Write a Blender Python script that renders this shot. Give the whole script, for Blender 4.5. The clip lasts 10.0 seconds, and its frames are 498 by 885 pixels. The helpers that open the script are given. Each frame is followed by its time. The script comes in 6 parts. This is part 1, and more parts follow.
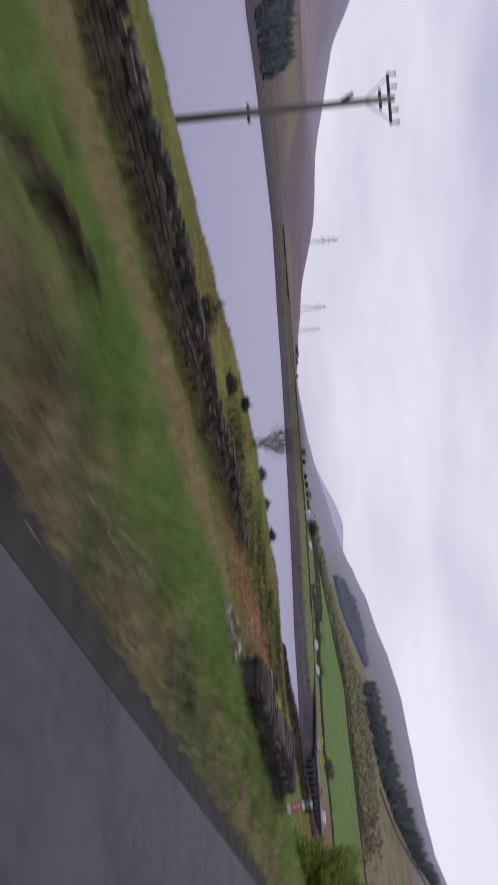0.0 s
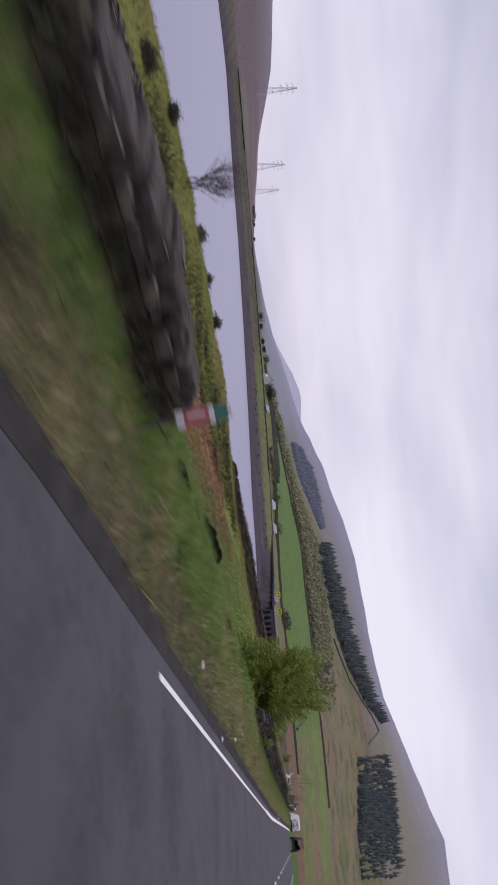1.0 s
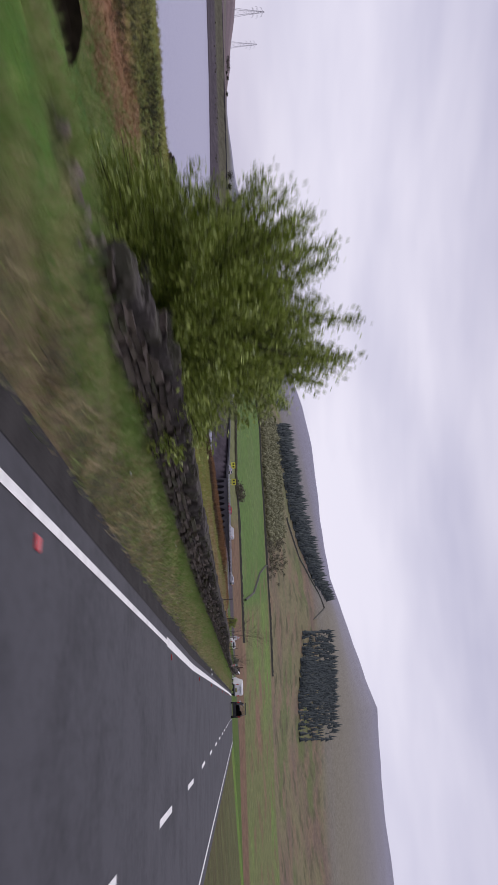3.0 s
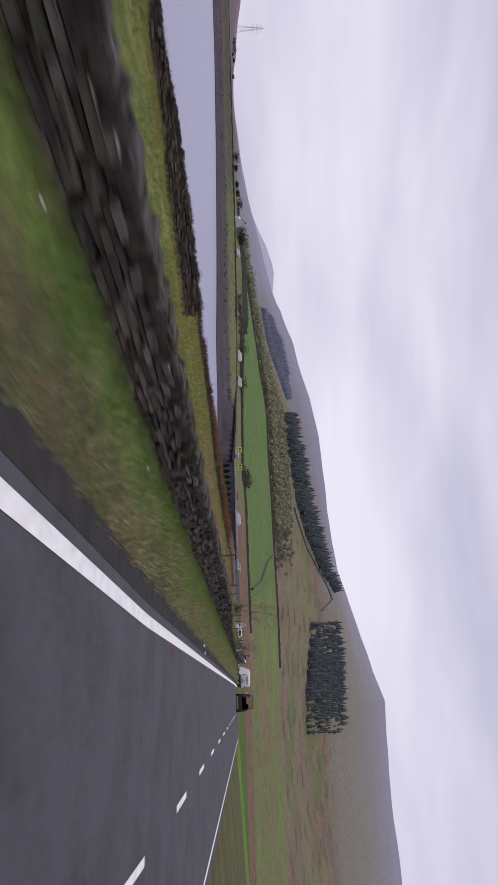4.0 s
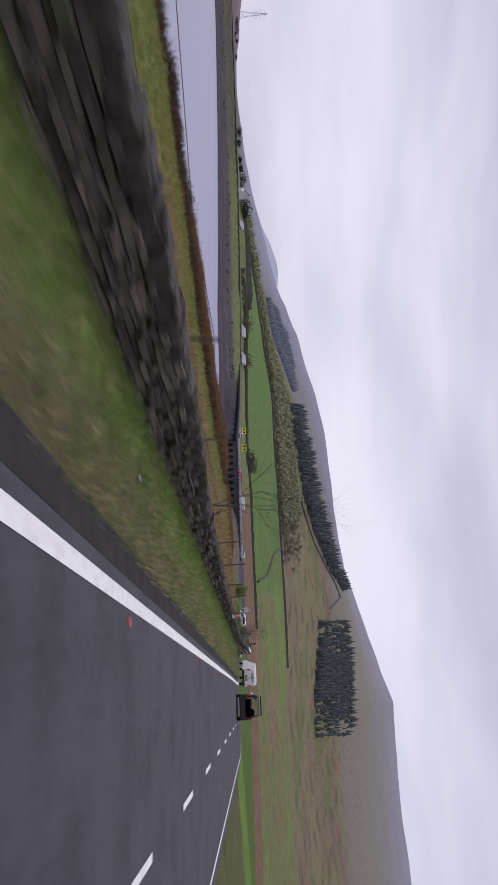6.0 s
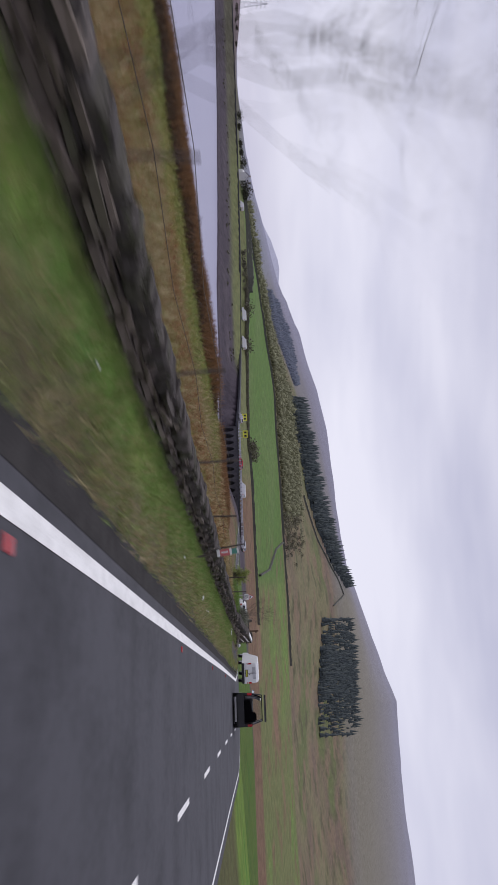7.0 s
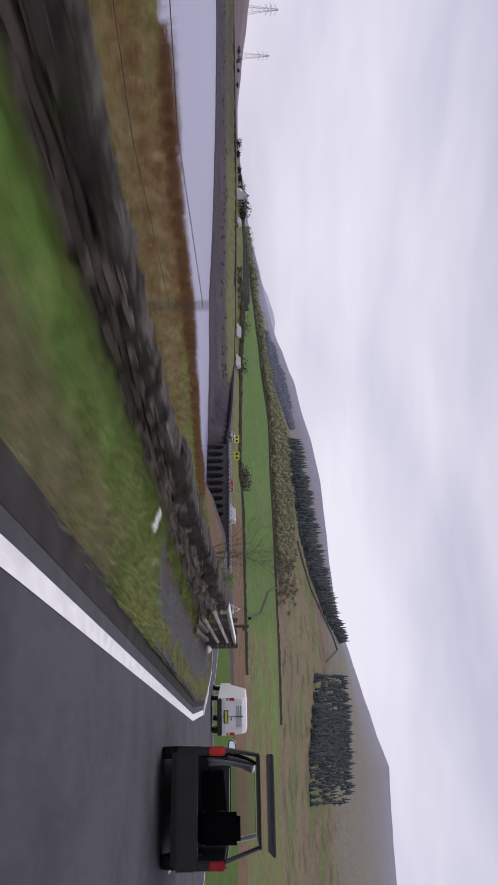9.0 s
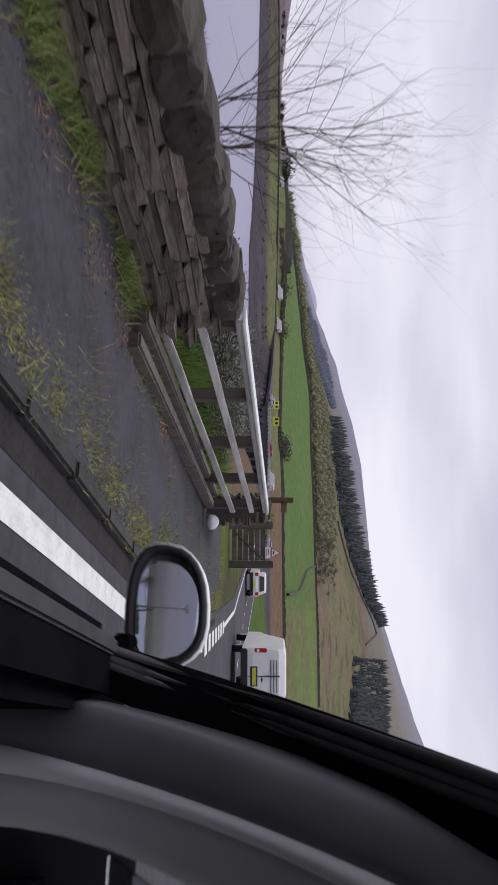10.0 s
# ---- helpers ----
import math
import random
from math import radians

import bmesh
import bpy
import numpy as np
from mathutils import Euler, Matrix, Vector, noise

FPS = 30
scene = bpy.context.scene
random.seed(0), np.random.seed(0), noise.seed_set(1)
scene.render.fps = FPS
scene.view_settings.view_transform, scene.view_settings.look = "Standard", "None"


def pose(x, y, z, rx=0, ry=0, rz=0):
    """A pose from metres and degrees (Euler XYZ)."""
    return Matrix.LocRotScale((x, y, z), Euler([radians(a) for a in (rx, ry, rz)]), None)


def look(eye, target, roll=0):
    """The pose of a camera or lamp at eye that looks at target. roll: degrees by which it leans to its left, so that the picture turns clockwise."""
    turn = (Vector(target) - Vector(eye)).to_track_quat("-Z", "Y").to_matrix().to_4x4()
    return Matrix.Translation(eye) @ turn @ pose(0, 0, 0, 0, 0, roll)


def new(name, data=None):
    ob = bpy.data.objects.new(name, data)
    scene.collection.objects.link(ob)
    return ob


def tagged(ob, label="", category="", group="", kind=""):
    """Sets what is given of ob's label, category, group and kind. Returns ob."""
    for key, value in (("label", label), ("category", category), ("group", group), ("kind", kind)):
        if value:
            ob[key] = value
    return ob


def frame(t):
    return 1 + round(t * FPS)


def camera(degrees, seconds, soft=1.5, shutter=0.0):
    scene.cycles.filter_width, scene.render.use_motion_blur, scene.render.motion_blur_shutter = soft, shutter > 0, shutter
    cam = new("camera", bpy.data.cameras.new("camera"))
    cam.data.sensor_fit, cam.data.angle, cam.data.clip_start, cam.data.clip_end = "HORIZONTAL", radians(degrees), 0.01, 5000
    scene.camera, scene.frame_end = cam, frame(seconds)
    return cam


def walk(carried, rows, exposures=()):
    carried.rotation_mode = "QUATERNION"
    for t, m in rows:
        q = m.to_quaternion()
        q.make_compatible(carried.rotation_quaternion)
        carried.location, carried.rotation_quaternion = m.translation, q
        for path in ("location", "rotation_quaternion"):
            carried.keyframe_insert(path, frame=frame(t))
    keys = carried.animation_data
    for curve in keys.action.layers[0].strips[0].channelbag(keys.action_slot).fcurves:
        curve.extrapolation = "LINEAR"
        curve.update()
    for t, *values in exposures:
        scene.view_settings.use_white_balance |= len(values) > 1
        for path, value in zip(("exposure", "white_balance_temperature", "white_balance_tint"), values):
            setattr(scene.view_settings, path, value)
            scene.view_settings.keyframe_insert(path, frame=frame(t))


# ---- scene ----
cam = camera(36.90, 10.0, soft=1.5, shutter=0.42)
PATH = [
    (0, 0, 3.705, 1.25, 48.874, -84.136, 79.004),
    (0.5, 0, 8.316, 1.25, 54.666, -83.460, 66.341),
    (1, 0, 13.476, 1.25, 72.844, -85.185, 45.200),
    (1.5, 0, 18.477, 1.25, 86.995, -87.210, 28.865),
    (2, 0, 23.546, 1.25, 121.184, -87.442, -9.427),
    (2.5, 0, 28.678, 1.25, 133.216, -87.755, -23.484),
    (3, 0, 33.850, 1.25, 123.856, -87.941, -14.593),
    (4.5, 0, 49.997, 1.25, 108.175, -88.232, 0.439),
    (5, 0, 55.934, 1.25, 122.930, -88.137, -13.981),
    (5.5, 0, 62.001, 1.25, 106.413, -88.238, 2.480),
    (7, 0, 81.648, 1.25, 93.434, -87.882, 15.338),
    (7.5, 0, 88.661, 1.25, 111.480, -88.047, -2.604),
    (8, 0, 95.768, 1.25, 142.117, -87.601, -32.520),
    (8.5, 0, 102.885, 1.25, 152.555, -87.682, -39.656),
    (9, 0, 109.905, 1.25, 136.758, -88.899, -23.824),
    (9.5, 0, 116.828, 1.25, 31.448, -89.031, 80.825),
    (9.9, 0, 122.330, 1.25, 3.668, -87.992, 108.169),
    (9.9667, 0, 123.560, 1.25, 1.774, -87.809, 109.994),
    (10, 0, 123.702, 1.25, 1.126, -87.738, 110.615),
]
walk(cam, [(t, pose(*p)) for t, *p in PATH], [(0, 0, 6400, 13), (5.5, 0, 6380, 12.5), (7, 0, 6300, 9.5), (8.5, 0, 6400, 11), (10, 0.08, 6500, 8)])

# ---- world and light: a bright overcast day ----
world = bpy.data.worlds.new("overcast")
scene.world = world
world.use_nodes = True
wn, wl = world.node_tree.nodes, world.node_tree.links
wn.clear()
w_out = wn.new("ShaderNodeOutputWorld")
w_bg = wn.new("ShaderNodeBackground")
w_sky = wn.new("ShaderNodeTexSky")
w_sky.sky_type, w_sky.sun_disc = "NISHITA", False
w_sky.sun_elevation, w_sky.sun_rotation = radians(38), radians(-35)
w_dim = wn.new("ShaderNodeVectorMath")
w_dim.operation = "SCALE"
w_dim.inputs[3].default_value = 0.06
w_co = wn.new("ShaderNodeTexCoord")
w_map = wn.new("ShaderNodeMapping")
w_map.inputs["Scale"].default_value = (1.0, 1.0, 4.5)
w_noise = wn.new("ShaderNodeTexNoise")
w_noise.inputs["Scale"].default_value = 1.7
w_noise.inputs["Detail"].default_value = 4.0
w_noise.inputs["Roughness"].default_value = 0.5
w_ramp = wn.new("ShaderNodeValToRGB")
w_ramp.color_ramp.elements[0].position, w_ramp.color_ramp.elements[0].color = 0.32, (0.54, 0.53, 0.685, 1)
w_ramp.color_ramp.elements[1].position, w_ramp.color_ramp.elements[1].color = 0.68, (0.86, 0.83, 0.94, 1)
w_mix = wn.new("ShaderNodeMixRGB")
w_mix.inputs[0].default_value = 0.93
wl.new(w_co.outputs["Generated"], w_map.inputs[0])
wl.new(w_map.outputs[0], w_noise.inputs[0])
wl.new(w_noise.outputs[0], w_ramp.inputs[0])
wl.new(w_sky.outputs[0], w_dim.inputs[0])
wl.new(w_dim.outputs[0], w_mix.inputs[1])
wl.new(w_ramp.outputs[0], w_mix.inputs[2])
w_sep = wn.new("ShaderNodeSeparateXYZ")
w_fall = wn.new("ShaderNodeMapRange")
w_fall.inputs[1].default_value, w_fall.inputs[2].default_value = 0.0, 0.45
w_fall.inputs[3].default_value, w_fall.inputs[4].default_value = 1.03, 0.92
w_tone = wn.new("ShaderNodeVectorMath")
w_tone.operation = "SCALE"
wl.new(w_co.outputs["Generated"], w_sep.inputs[0])
wl.new(w_sep.outputs[2], w_fall.inputs[0])
wl.new(w_mix.outputs[0], w_tone.inputs[0])
wl.new(w_fall.outputs[0], w_tone.inputs[3])
wl.new(w_tone.outputs[0], w_bg.inputs[0])
wl.new(w_bg.outputs[0], w_out.inputs[0])
w_bg.inputs[1].default_value = 1.0

sun = new("sun", bpy.data.lights.new("sun", "SUN"))
sun.data.energy, sun.data.angle, sun.data.color = 1.4, radians(25), (1.0, 0.975, 0.98)
sun.matrix_world = look((0, 0, 50), (25, -18, 0))
scene.view_settings.exposure = 0.0

# ---- materials ----


def shader(name):
    m = bpy.data.materials.new(name)
    m.use_nodes = True
    nt = m.node_tree
    return m, nt.nodes, nt.links, nt.nodes["Principled BSDF"]


def surface(name, dark, light, scale=8.0, rough=0.8, bump=0.3, metal=0.0, fine=0.35, stretch=(1, 1, 1), vary=0.25, depth=0.02):
    """Two scales of variation between two colours, with relief."""
    m, n, l, b = shader(name)
    co = n.new("ShaderNodeTexCoord")
    mp = n.new("ShaderNodeMapping")
    mp.inputs["Scale"].default_value = stretch
    l.new(co.outputs["Object"], mp.inputs[0])
    big, small = n.new("ShaderNodeTexNoise"), n.new("ShaderNodeTexNoise")
    big.inputs["Scale"].default_value, big.inputs["Detail"].default_value = scale, 4
    small.inputs["Scale"].default_value, small.inputs["Detail"].default_value = scale * 9, 5
    l.new(mp.outputs[0], big.inputs[0])
    l.new(mp.outputs[0], small.inputs[0])
    add = n.new("ShaderNodeMath")
    add.operation = "MULTIPLY_ADD"
    add.inputs[1].default_value = fine
    l.new(small.outputs[0], add.inputs[0])
    l.new(big.outputs[0], add.inputs[2])
    ramp = n.new("ShaderNodeValToRGB")
    ramp.color_ramp.elements[0].position, ramp.color_ramp.elements[0].color = 0.38, (*dark, 1)
    ramp.color_ramp.elements[1].position, ramp.color_ramp.elements[1].color = 0.95, (*light, 1)
    l.new(add.outputs[0], ramp.inputs[0])
    info = n.new("ShaderNodeObjectInfo")
    hsv = n.new("ShaderNodeHueSaturation")
    rng = n.new("ShaderNodeMapRange")
    rng.inputs[3].default_value, rng.inputs[4].default_value = 1 - vary, 1 + vary
    l.new(info.outputs["Random"], rng.inputs[0])
    l.new(rng.outputs[0], hsv.inputs["Value"])
    l.new(ramp.outputs[0], hsv.inputs["Color"])
    l.new(hsv.outputs[0], b.inputs["Base Color"])
    b.inputs["Roughness"].default_value = rough
    b.inputs["Metallic"].default_value = metal
    if bump:
        bp = n.new("ShaderNodeBump")
        bp.inputs["Strength"].default_value, bp.inputs["Distance"].default_value = bump, depth
        l.new(add.outputs[0], bp.inputs["Height"])
        l.new(bp.outputs[0], b.inputs["Normal"])
    return m


def islands(name, colours, rough=0.8, scale=12.0, bump=0.4):
    """Colour that differs from island to island of a joined mesh."""
    m, n, l, b = shader(name)
    geo = n.new("ShaderNodeNewGeometry")
    ramp = n.new("ShaderNodeValToRGB")
    el = ramp.color_ramp.elements
    while len(el) < len(colours):
        el.new(0.5)
    for i, c in enumerate(colours):
        el[i].position, el[i].color = i / max(1, len(colours) - 1), (*c, 1)
    l.new(geo.outputs["Random Per Island"], ramp.inputs[0])
    co = n.new("ShaderNodeTexCoord")
    ns = n.new("ShaderNodeTexNoise")
    ns.inputs["Scale"].default_value, ns.inputs["Detail"].default_value = scale, 5
    l.new(co.outputs["Object"], ns.inputs[0])
    rng = n.new("ShaderNodeMapRange")
    rng.inputs[3].default_value, rng.inputs[4].default_value = 0.55, 1.4
    l.new(ns.outputs[0], rng.inputs[0])
    hsv = n.new("ShaderNodeHueSaturation")
    l.new(rng.outputs[0], hsv.inputs["Value"])
    l.new(ramp.outputs[0], hsv.inputs["Color"])
    l.new(hsv.outputs[0], b.inputs["Base Color"])
    b.inputs["Roughness"].default_value = rough
    if bump:
        bp = n.new("ShaderNodeBump")
        bp.inputs["Strength"].default_value, bp.inputs["Distance"].default_value = bump, 0.02
        l.new(ns.outputs[0], bp.inputs["Height"])
        l.new(bp.outputs[0], b.inputs["Normal"])
    return m


def cover_ground(name):
    """Land cover from the mesh's own colour layer, broken up by grass-sized and field-sized noise."""
    m, n, l, b = shader(name)
    at = n.new("ShaderNodeVertexColor")
    at.layer_name = "cover"
    co = n.new("ShaderNodeTexCoord")
    out = []
    for sc, lo, hi in ((0.35, 0.72, 1.3), (3.0, 0.7, 1.32), (26.0, 0.6, 1.42)):
        ns = n.new("ShaderNodeTexNoise")
        ns.inputs["Scale"].default_value, ns.inputs["Detail"].default_value = sc, 6
        l.new(co.outputs["Object"], ns.inputs[0])
        rg = n.new("ShaderNodeMapRange")
        rg.inputs[1].default_value, rg.inputs[2].default_value = 0.25, 0.75
        rg.inputs[3].default_value, rg.inputs[4].default_value = lo, hi
        l.new(ns.outputs[0], rg.inputs[0])
        out.append(rg)
    mul = n.new("ShaderNodeMath")
    mul.operation = "MULTIPLY"
    l.new(out[0].outputs[0], mul.inputs[0])
    l.new(out[1].outputs[0], mul.inputs[1])
    mul2 = n.new("ShaderNodeMath")
    mul2.operation = "MULTIPLY"
    l.new(mul.outputs[0], mul2.inputs[0])
    l.new(out[2].outputs[0], mul2.inputs[1])
    hsv = n.new("ShaderNodeHueSaturation")
    l.new(mul2.outputs[0], hsv.inputs["Value"])
    l.new(at.outputs[0], hsv.inputs["Color"])
    hue = n.new("ShaderNodeTexNoise")
    hue.inputs["Scale"].default_value = 0.9
    l.new(co.outputs["Object"], hue.inputs[0])
    hr = n.new("ShaderNodeMapRange")
    hr.inputs[3].default_value, hr.inputs[4].default_value = 0.455, 0.545
    l.new(hue.outputs[0], hr.inputs[0])
    l.new(hr.outputs[0], hsv.inputs["Hue"])
    l.new(hsv.outputs[0], b.inputs["Base Color"])
    b.inputs["Roughness"].default_value = 0.95
    b.inputs["Specular IOR Level"].default_value = 0.15
    bp = n.new("ShaderNodeBump")
    bp.inputs["Strength"].default_value, bp.inputs["Distance"].default_value = 0.6, 0.08
    l.new(mul2.outputs[0], bp.inputs["Height"])
    l.new(bp.outputs[0], b.inputs["Normal"])
    return m


def glass_pane(name, tint=(0.9, 0.95, 0.95)):
    m, n, l, b = shader(name)
    b.inputs["Base Color"].default_value = (*tint, 1)
    b.inputs["Roughness"].default_value = 0.03
    b.inputs["Transmission Weight"].default_value = 1.0
    return m


M_GROUND = cover_ground("turf_and_moor")
M_TARMAC = surface("worn_tarmac", (0.014, 0.014, 0.017), (0.056, 0.055, 0.064), 0.9, 0.8, 0.6, fine=0.7, vary=0)
M_TARMAC.node_tree.nodes["Principled BSDF"].inputs["Specular IOR Level"].default_value = 0.25
M_PATH = surface("footway_tarmac", (0.02, 0.02, 0.023), (0.062, 0.06, 0.069), 1.6, 0.9, 0.7, fine=0.7, vary=0)
M_PATH.node_tree.nodes["Principled BSDF"].inputs["Specular IOR Level"].default_value = 0.2
M_LINE = surface("road_paint", (0.42, 0.41, 0.39), (0.78, 0.77, 0.75), 6, 0.6, 0.2, fine=0.7, vary=0)
M_KERB = surface("kerb_stone", (0.016, 0.016, 0.014), (0.05, 0.048, 0.044), 5, 0.95, 0.5)
M_STONE = surface("gritstone", (0.06, 0.05, 0.04), (0.27, 0.225, 0.178), 4, 0.9, 0.9, fine=0.55, vary=0.4)
M_STONES = islands("gritstone_joined", [(0.048, 0.037, 0.031), (0.074, 0.057, 0.047), (0.104, 0.082, 0.066), (0.155, 0.123, 0.1), (0.062, 0.06, 0.033)], 0.9, 16.0, 0.8)
M_COPING = islands("mossy_coping", [(0.032, 0.026, 0.023), (0.046, 0.038, 0.034), (0.066, 0.054, 0.048), (0.042, 0.04, 0.024)], 0.95, 9.0, 1.0)
M_PEAT = surface("bare_peat", (0.012, 0.009, 0.007), (0.04, 0.03, 0.021), 4, 0.95, 0.8, vary=0)
M_PEAT.node_tree.nodes["Principled BSDF"].inputs["Specular IOR Level"].default_value = 0.05
M_OLIVE = islands("olive_grass", [(0.2, 0.22, 0.045), (0.27, 0.28, 0.065), (0.34, 0.32, 0.1), (0.27, 0.2, 0.08)], 0.85, 3, 0)
M_VIVID = islands("lush_grass", [(0.13, 0.225, 0.04), (0.175, 0.28, 0.055), (0.23, 0.32, 0.08)], 0.8, 3, 0)
M_REED = islands("orange_reeds", [(0.17, 0.085, 0.034), (0.25, 0.125, 0.052), (0.33, 0.19, 0.085), (0.1, 0.06, 0.03)], 0.9, 3, 0)
M_TAN = islands("dead_tan_bracken", [(0.24, 0.12, 0.06), (0.32, 0.18, 0.1), (0.4, 0.25, 0.14), (0.2, 0.13, 0.06)], 0.9, 3, 0)
M_WOODS = surface("spring_woodland", (0.145, 0.145, 0.085), (0.25, 0.25, 0.14), 0.13, 0.95, 0, fine=0.3, vary=0)
M_EARTH = surface("wall_core", (0.03, 0.027, 0.024), (0.08, 0.07, 0.06), 6, 0.95, 0.5, vary=0)
M_FARWALL = surface("old_field_wall", (0.05, 0.05, 0.044), (0.12, 0.118, 0.1), 2, 0.95, 0.4, vary=0)
M_MUD = surface("gutter_mud", (0.013, 0.012, 0.012), (0.042, 0.039, 0.038), 3, 0.9, 0.5, fine=0.6, vary=0)
M_MUD.node_tree.nodes["Principled BSDF"].inputs["Specular IOR Level"].default_value = 0.08
M_BLADE = islands("grass_blades", [(0.13, 0.2, 0.042), (0.18, 0.26, 0.06), (0.26, 0.32, 0.085), (0.37, 0.33, 0.16)], 0.8, 3, 0)
M_STRAW = islands("dead_grass", [(0.28, 0.21, 0.1), (0.4, 0.31, 0.16), (0.5, 0.41, 0.24), (0.24, 0.23, 0.08)], 0.85, 3, 0)
M_BRACKEN = islands("dead_bracken", [(0.17, 0.075, 0.03), (0.28, 0.135, 0.06), (0.36, 0.2, 0.095)], 0.9, 3, 0)
M_LEAF = islands("spring_leaves", [(0.17, 0.23, 0.03), (0.26, 0.33, 0.05), (0.36, 0.42, 0.09), (0.12, 0.16, 0.025)], 0.6, 4, 0)
M_BRAMBLE = islands("bramble_leaves", [(0.12, 0.13, 0.09), (0.2, 0.21, 0.15), (0.3, 0.31, 0.26), (0.1, 0.12, 0.05)], 0.8, 4, 0)
M_BARK = surface("bark", (0.035, 0.028, 0.022), (0.11, 0.09, 0.07), 14, 0.9, 0.6, stretch=(1, 1, 0.25))
M_CONIFER = islands("conifer_needles", [(0.026, 0.035, 0.04), (0.038, 0.05, 0.053), (0.055, 0.068, 0.066)], 0.9, 0.6, 0)
# needles paled and blued: distance haze is in this colour
M_HAZEDFIR = islands("hazed_far_conifers", [(0.125, 0.14, 0.185), (0.128, 0.144, 0.189), (0.132, 0.148, 0.193)], 0.95, 0.4, 0)
M_SCRUB = islands("bare_scrub", [(0.11, 0.095, 0.075), (0.13, 0.12, 0.08), (0.14, 0.14, 0.08), (0.16, 0.135, 0.11)], 0.9, 0.6, 0)
M_DARKBUSH = islands("dark_bush", [(0.02, 0.018, 0.012), (0.04, 0.036, 0.02), (0.05, 0.055, 0.022)], 0.9, 2, 0)
M_HEATHER = islands("brown_heather", [(0.05, 0.034, 0.022), (0.085, 0.05, 0.03), (0.12, 0.068, 0.038), (0.07, 0.06, 0.028)], 0.9, 2, 0)
M_POLE = surface("creosoted_pole", (0.09, 0.08, 0.075), (0.2, 0.18, 0.17), 6, 0.85, 0.4, stretch=(1, 1, 0.12))
M_WOOD = surface("weathered_rail", (0.22, 0.21, 0.2), (0.66, 0.64, 0.62), 7, 0.85, 0.5, stretch=(1, 0.12, 1))
M_WOODDARK = surface("wet_dark_timber", (0.045, 0.036, 0.03), (0.13, 0.105, 0.09), 7, 0.8, 0.5, stretch=(1, 1, 0.2))
M_STEEL = surface("galvanised_steel", (0.3, 0.3, 0.33), (0.48, 0.48, 0.52), 3, 0.5, 0.1, metal=0.3)
M_WHITE = surface("white_paint", (0.7, 0.7, 0.7), (0.82, 0.82, 0.82), 3, 0.35, 0.05, fine=0.2, vary=0.03)
M_RED = surface("red_reflective", (0.48, 0.1, 0.11), (0.62, 0.17, 0.18), 6, 0.4, 0.05)
M_GREEN = surface("green_plastic", (0.05, 0.2, 0.155), (0.1, 0.29, 0.24), 6, 0.45, 0.05)
M_YELLOW = surface("yellow_board", (0.62, 0.6, 0.05), (0.8, 0.78, 0.1), 4, 0.45, 0.05)
M_BLACK = surface("black_plastic", (0.008, 0.008, 0.009), (0.02, 0.02, 0.022), 8, 0.5, 0.1)
M_TYRE = surface("tyre_rubber", (0.008, 0.008, 0.008), (0.025, 0.025, 0.025), 12, 0.85, 0.2)
M_LAMPRED = surface("tail_lamp", (0.35, 0.01, 0.015), (0.6, 0.03, 0.03), 8, 0.2, 0.02)
M_CARGLASS = surface("tinted_glass", (0.012, 0.015, 0.018), (0.03, 0.035, 0.04), 2, 0.06, 0.0)
M_SILVER = surface("silver_paint", (0.5, 0.5, 0.53), (0.62, 0.62, 0.65), 2, 0.3, 0.0, metal=0.4)
M_CARRED = surface("red_paint", (0.4, 0.02, 0.03), (0.5, 0.03, 0.04), 2, 0.25, 0.0)
M_SLATE = surface("roof_slate", (0.1, 0.1, 0.12), (0.2, 0.2, 0.23), 2, 0.7, 0.3)
M_RENDERWALL = surface("whitewashed_wall", (0.6, 0.59, 0.58), (0.78, 0.77, 0.76), 1.5, 0.85, 0.2)
M_BROWN = surface("brown_board", (0.09, 0.045, 0.025), (0.16, 0.085, 0.05), 6, 0.7, 0.2)

m_water, n_, l_, b_ = shader("reservoir_water")
b_.inputs["Base Color"].default_value = (0.2, 0.195, 0.31, 1)
b_.inputs["Roughness"].default_value = 0.4
b_.inputs["Specular IOR Level"].default_value = 0.8
c_ = n_.new("ShaderNodeTexCoord")
q_ = n_.new("ShaderNodeTexNoise")
q_.inputs["Scale"].default_value, q_.inputs["Detail"].default_value = 0.9, 5
u_ = n_.new("ShaderNodeBump")
u_.inputs["Strength"].default_value, u_.inputs["Distance"].default_value = 0.6, 0.25
l_.new(c_.outputs["Object"], q_.inputs[0])
l_.new(q_.outputs[0], u_.inputs["Height"])
l_.new(u_.outputs[0], b_.inputs["Normal"])
M_WATER = m_water

# ---- small building helpers ----


def raw(name, verts, faces, material, parent=None, label="", smooth=False):
    me = bpy.data.meshes.new(name)
    me.from_pydata([tuple(v) for v in verts], [], [tuple(f) for f in faces])
    me.materials.append(material)
    if smooth:
        me.polygons.foreach_set("use_smooth", [True] * len(me.polygons))
    me.update()
    ob = new(name, me)
    ob.parent = parent
    return tagged(ob, label)


def part(name, bm, material, parent=None, label="", smooth=False):
    bmesh.ops.recalc_face_normals(bm, faces=bm.faces)
    me = bpy.data.meshes.new(name)
    bm.to_mesh(me)
    bm.free()
    me.materials.append(material)
    if smooth:
        me.polygons.foreach_set("use_smooth", [True] * len(me.polygons))
    ob = new(name, me)
    ob.parent = parent
    return tagged(ob, label)


def thing(name, m, label, category, group="", kind=""):
    ob = new(name)
    ob.empty_display_size = 0.2
    ob.matrix_basis = m
    return tagged(ob, label, category, group, kind)


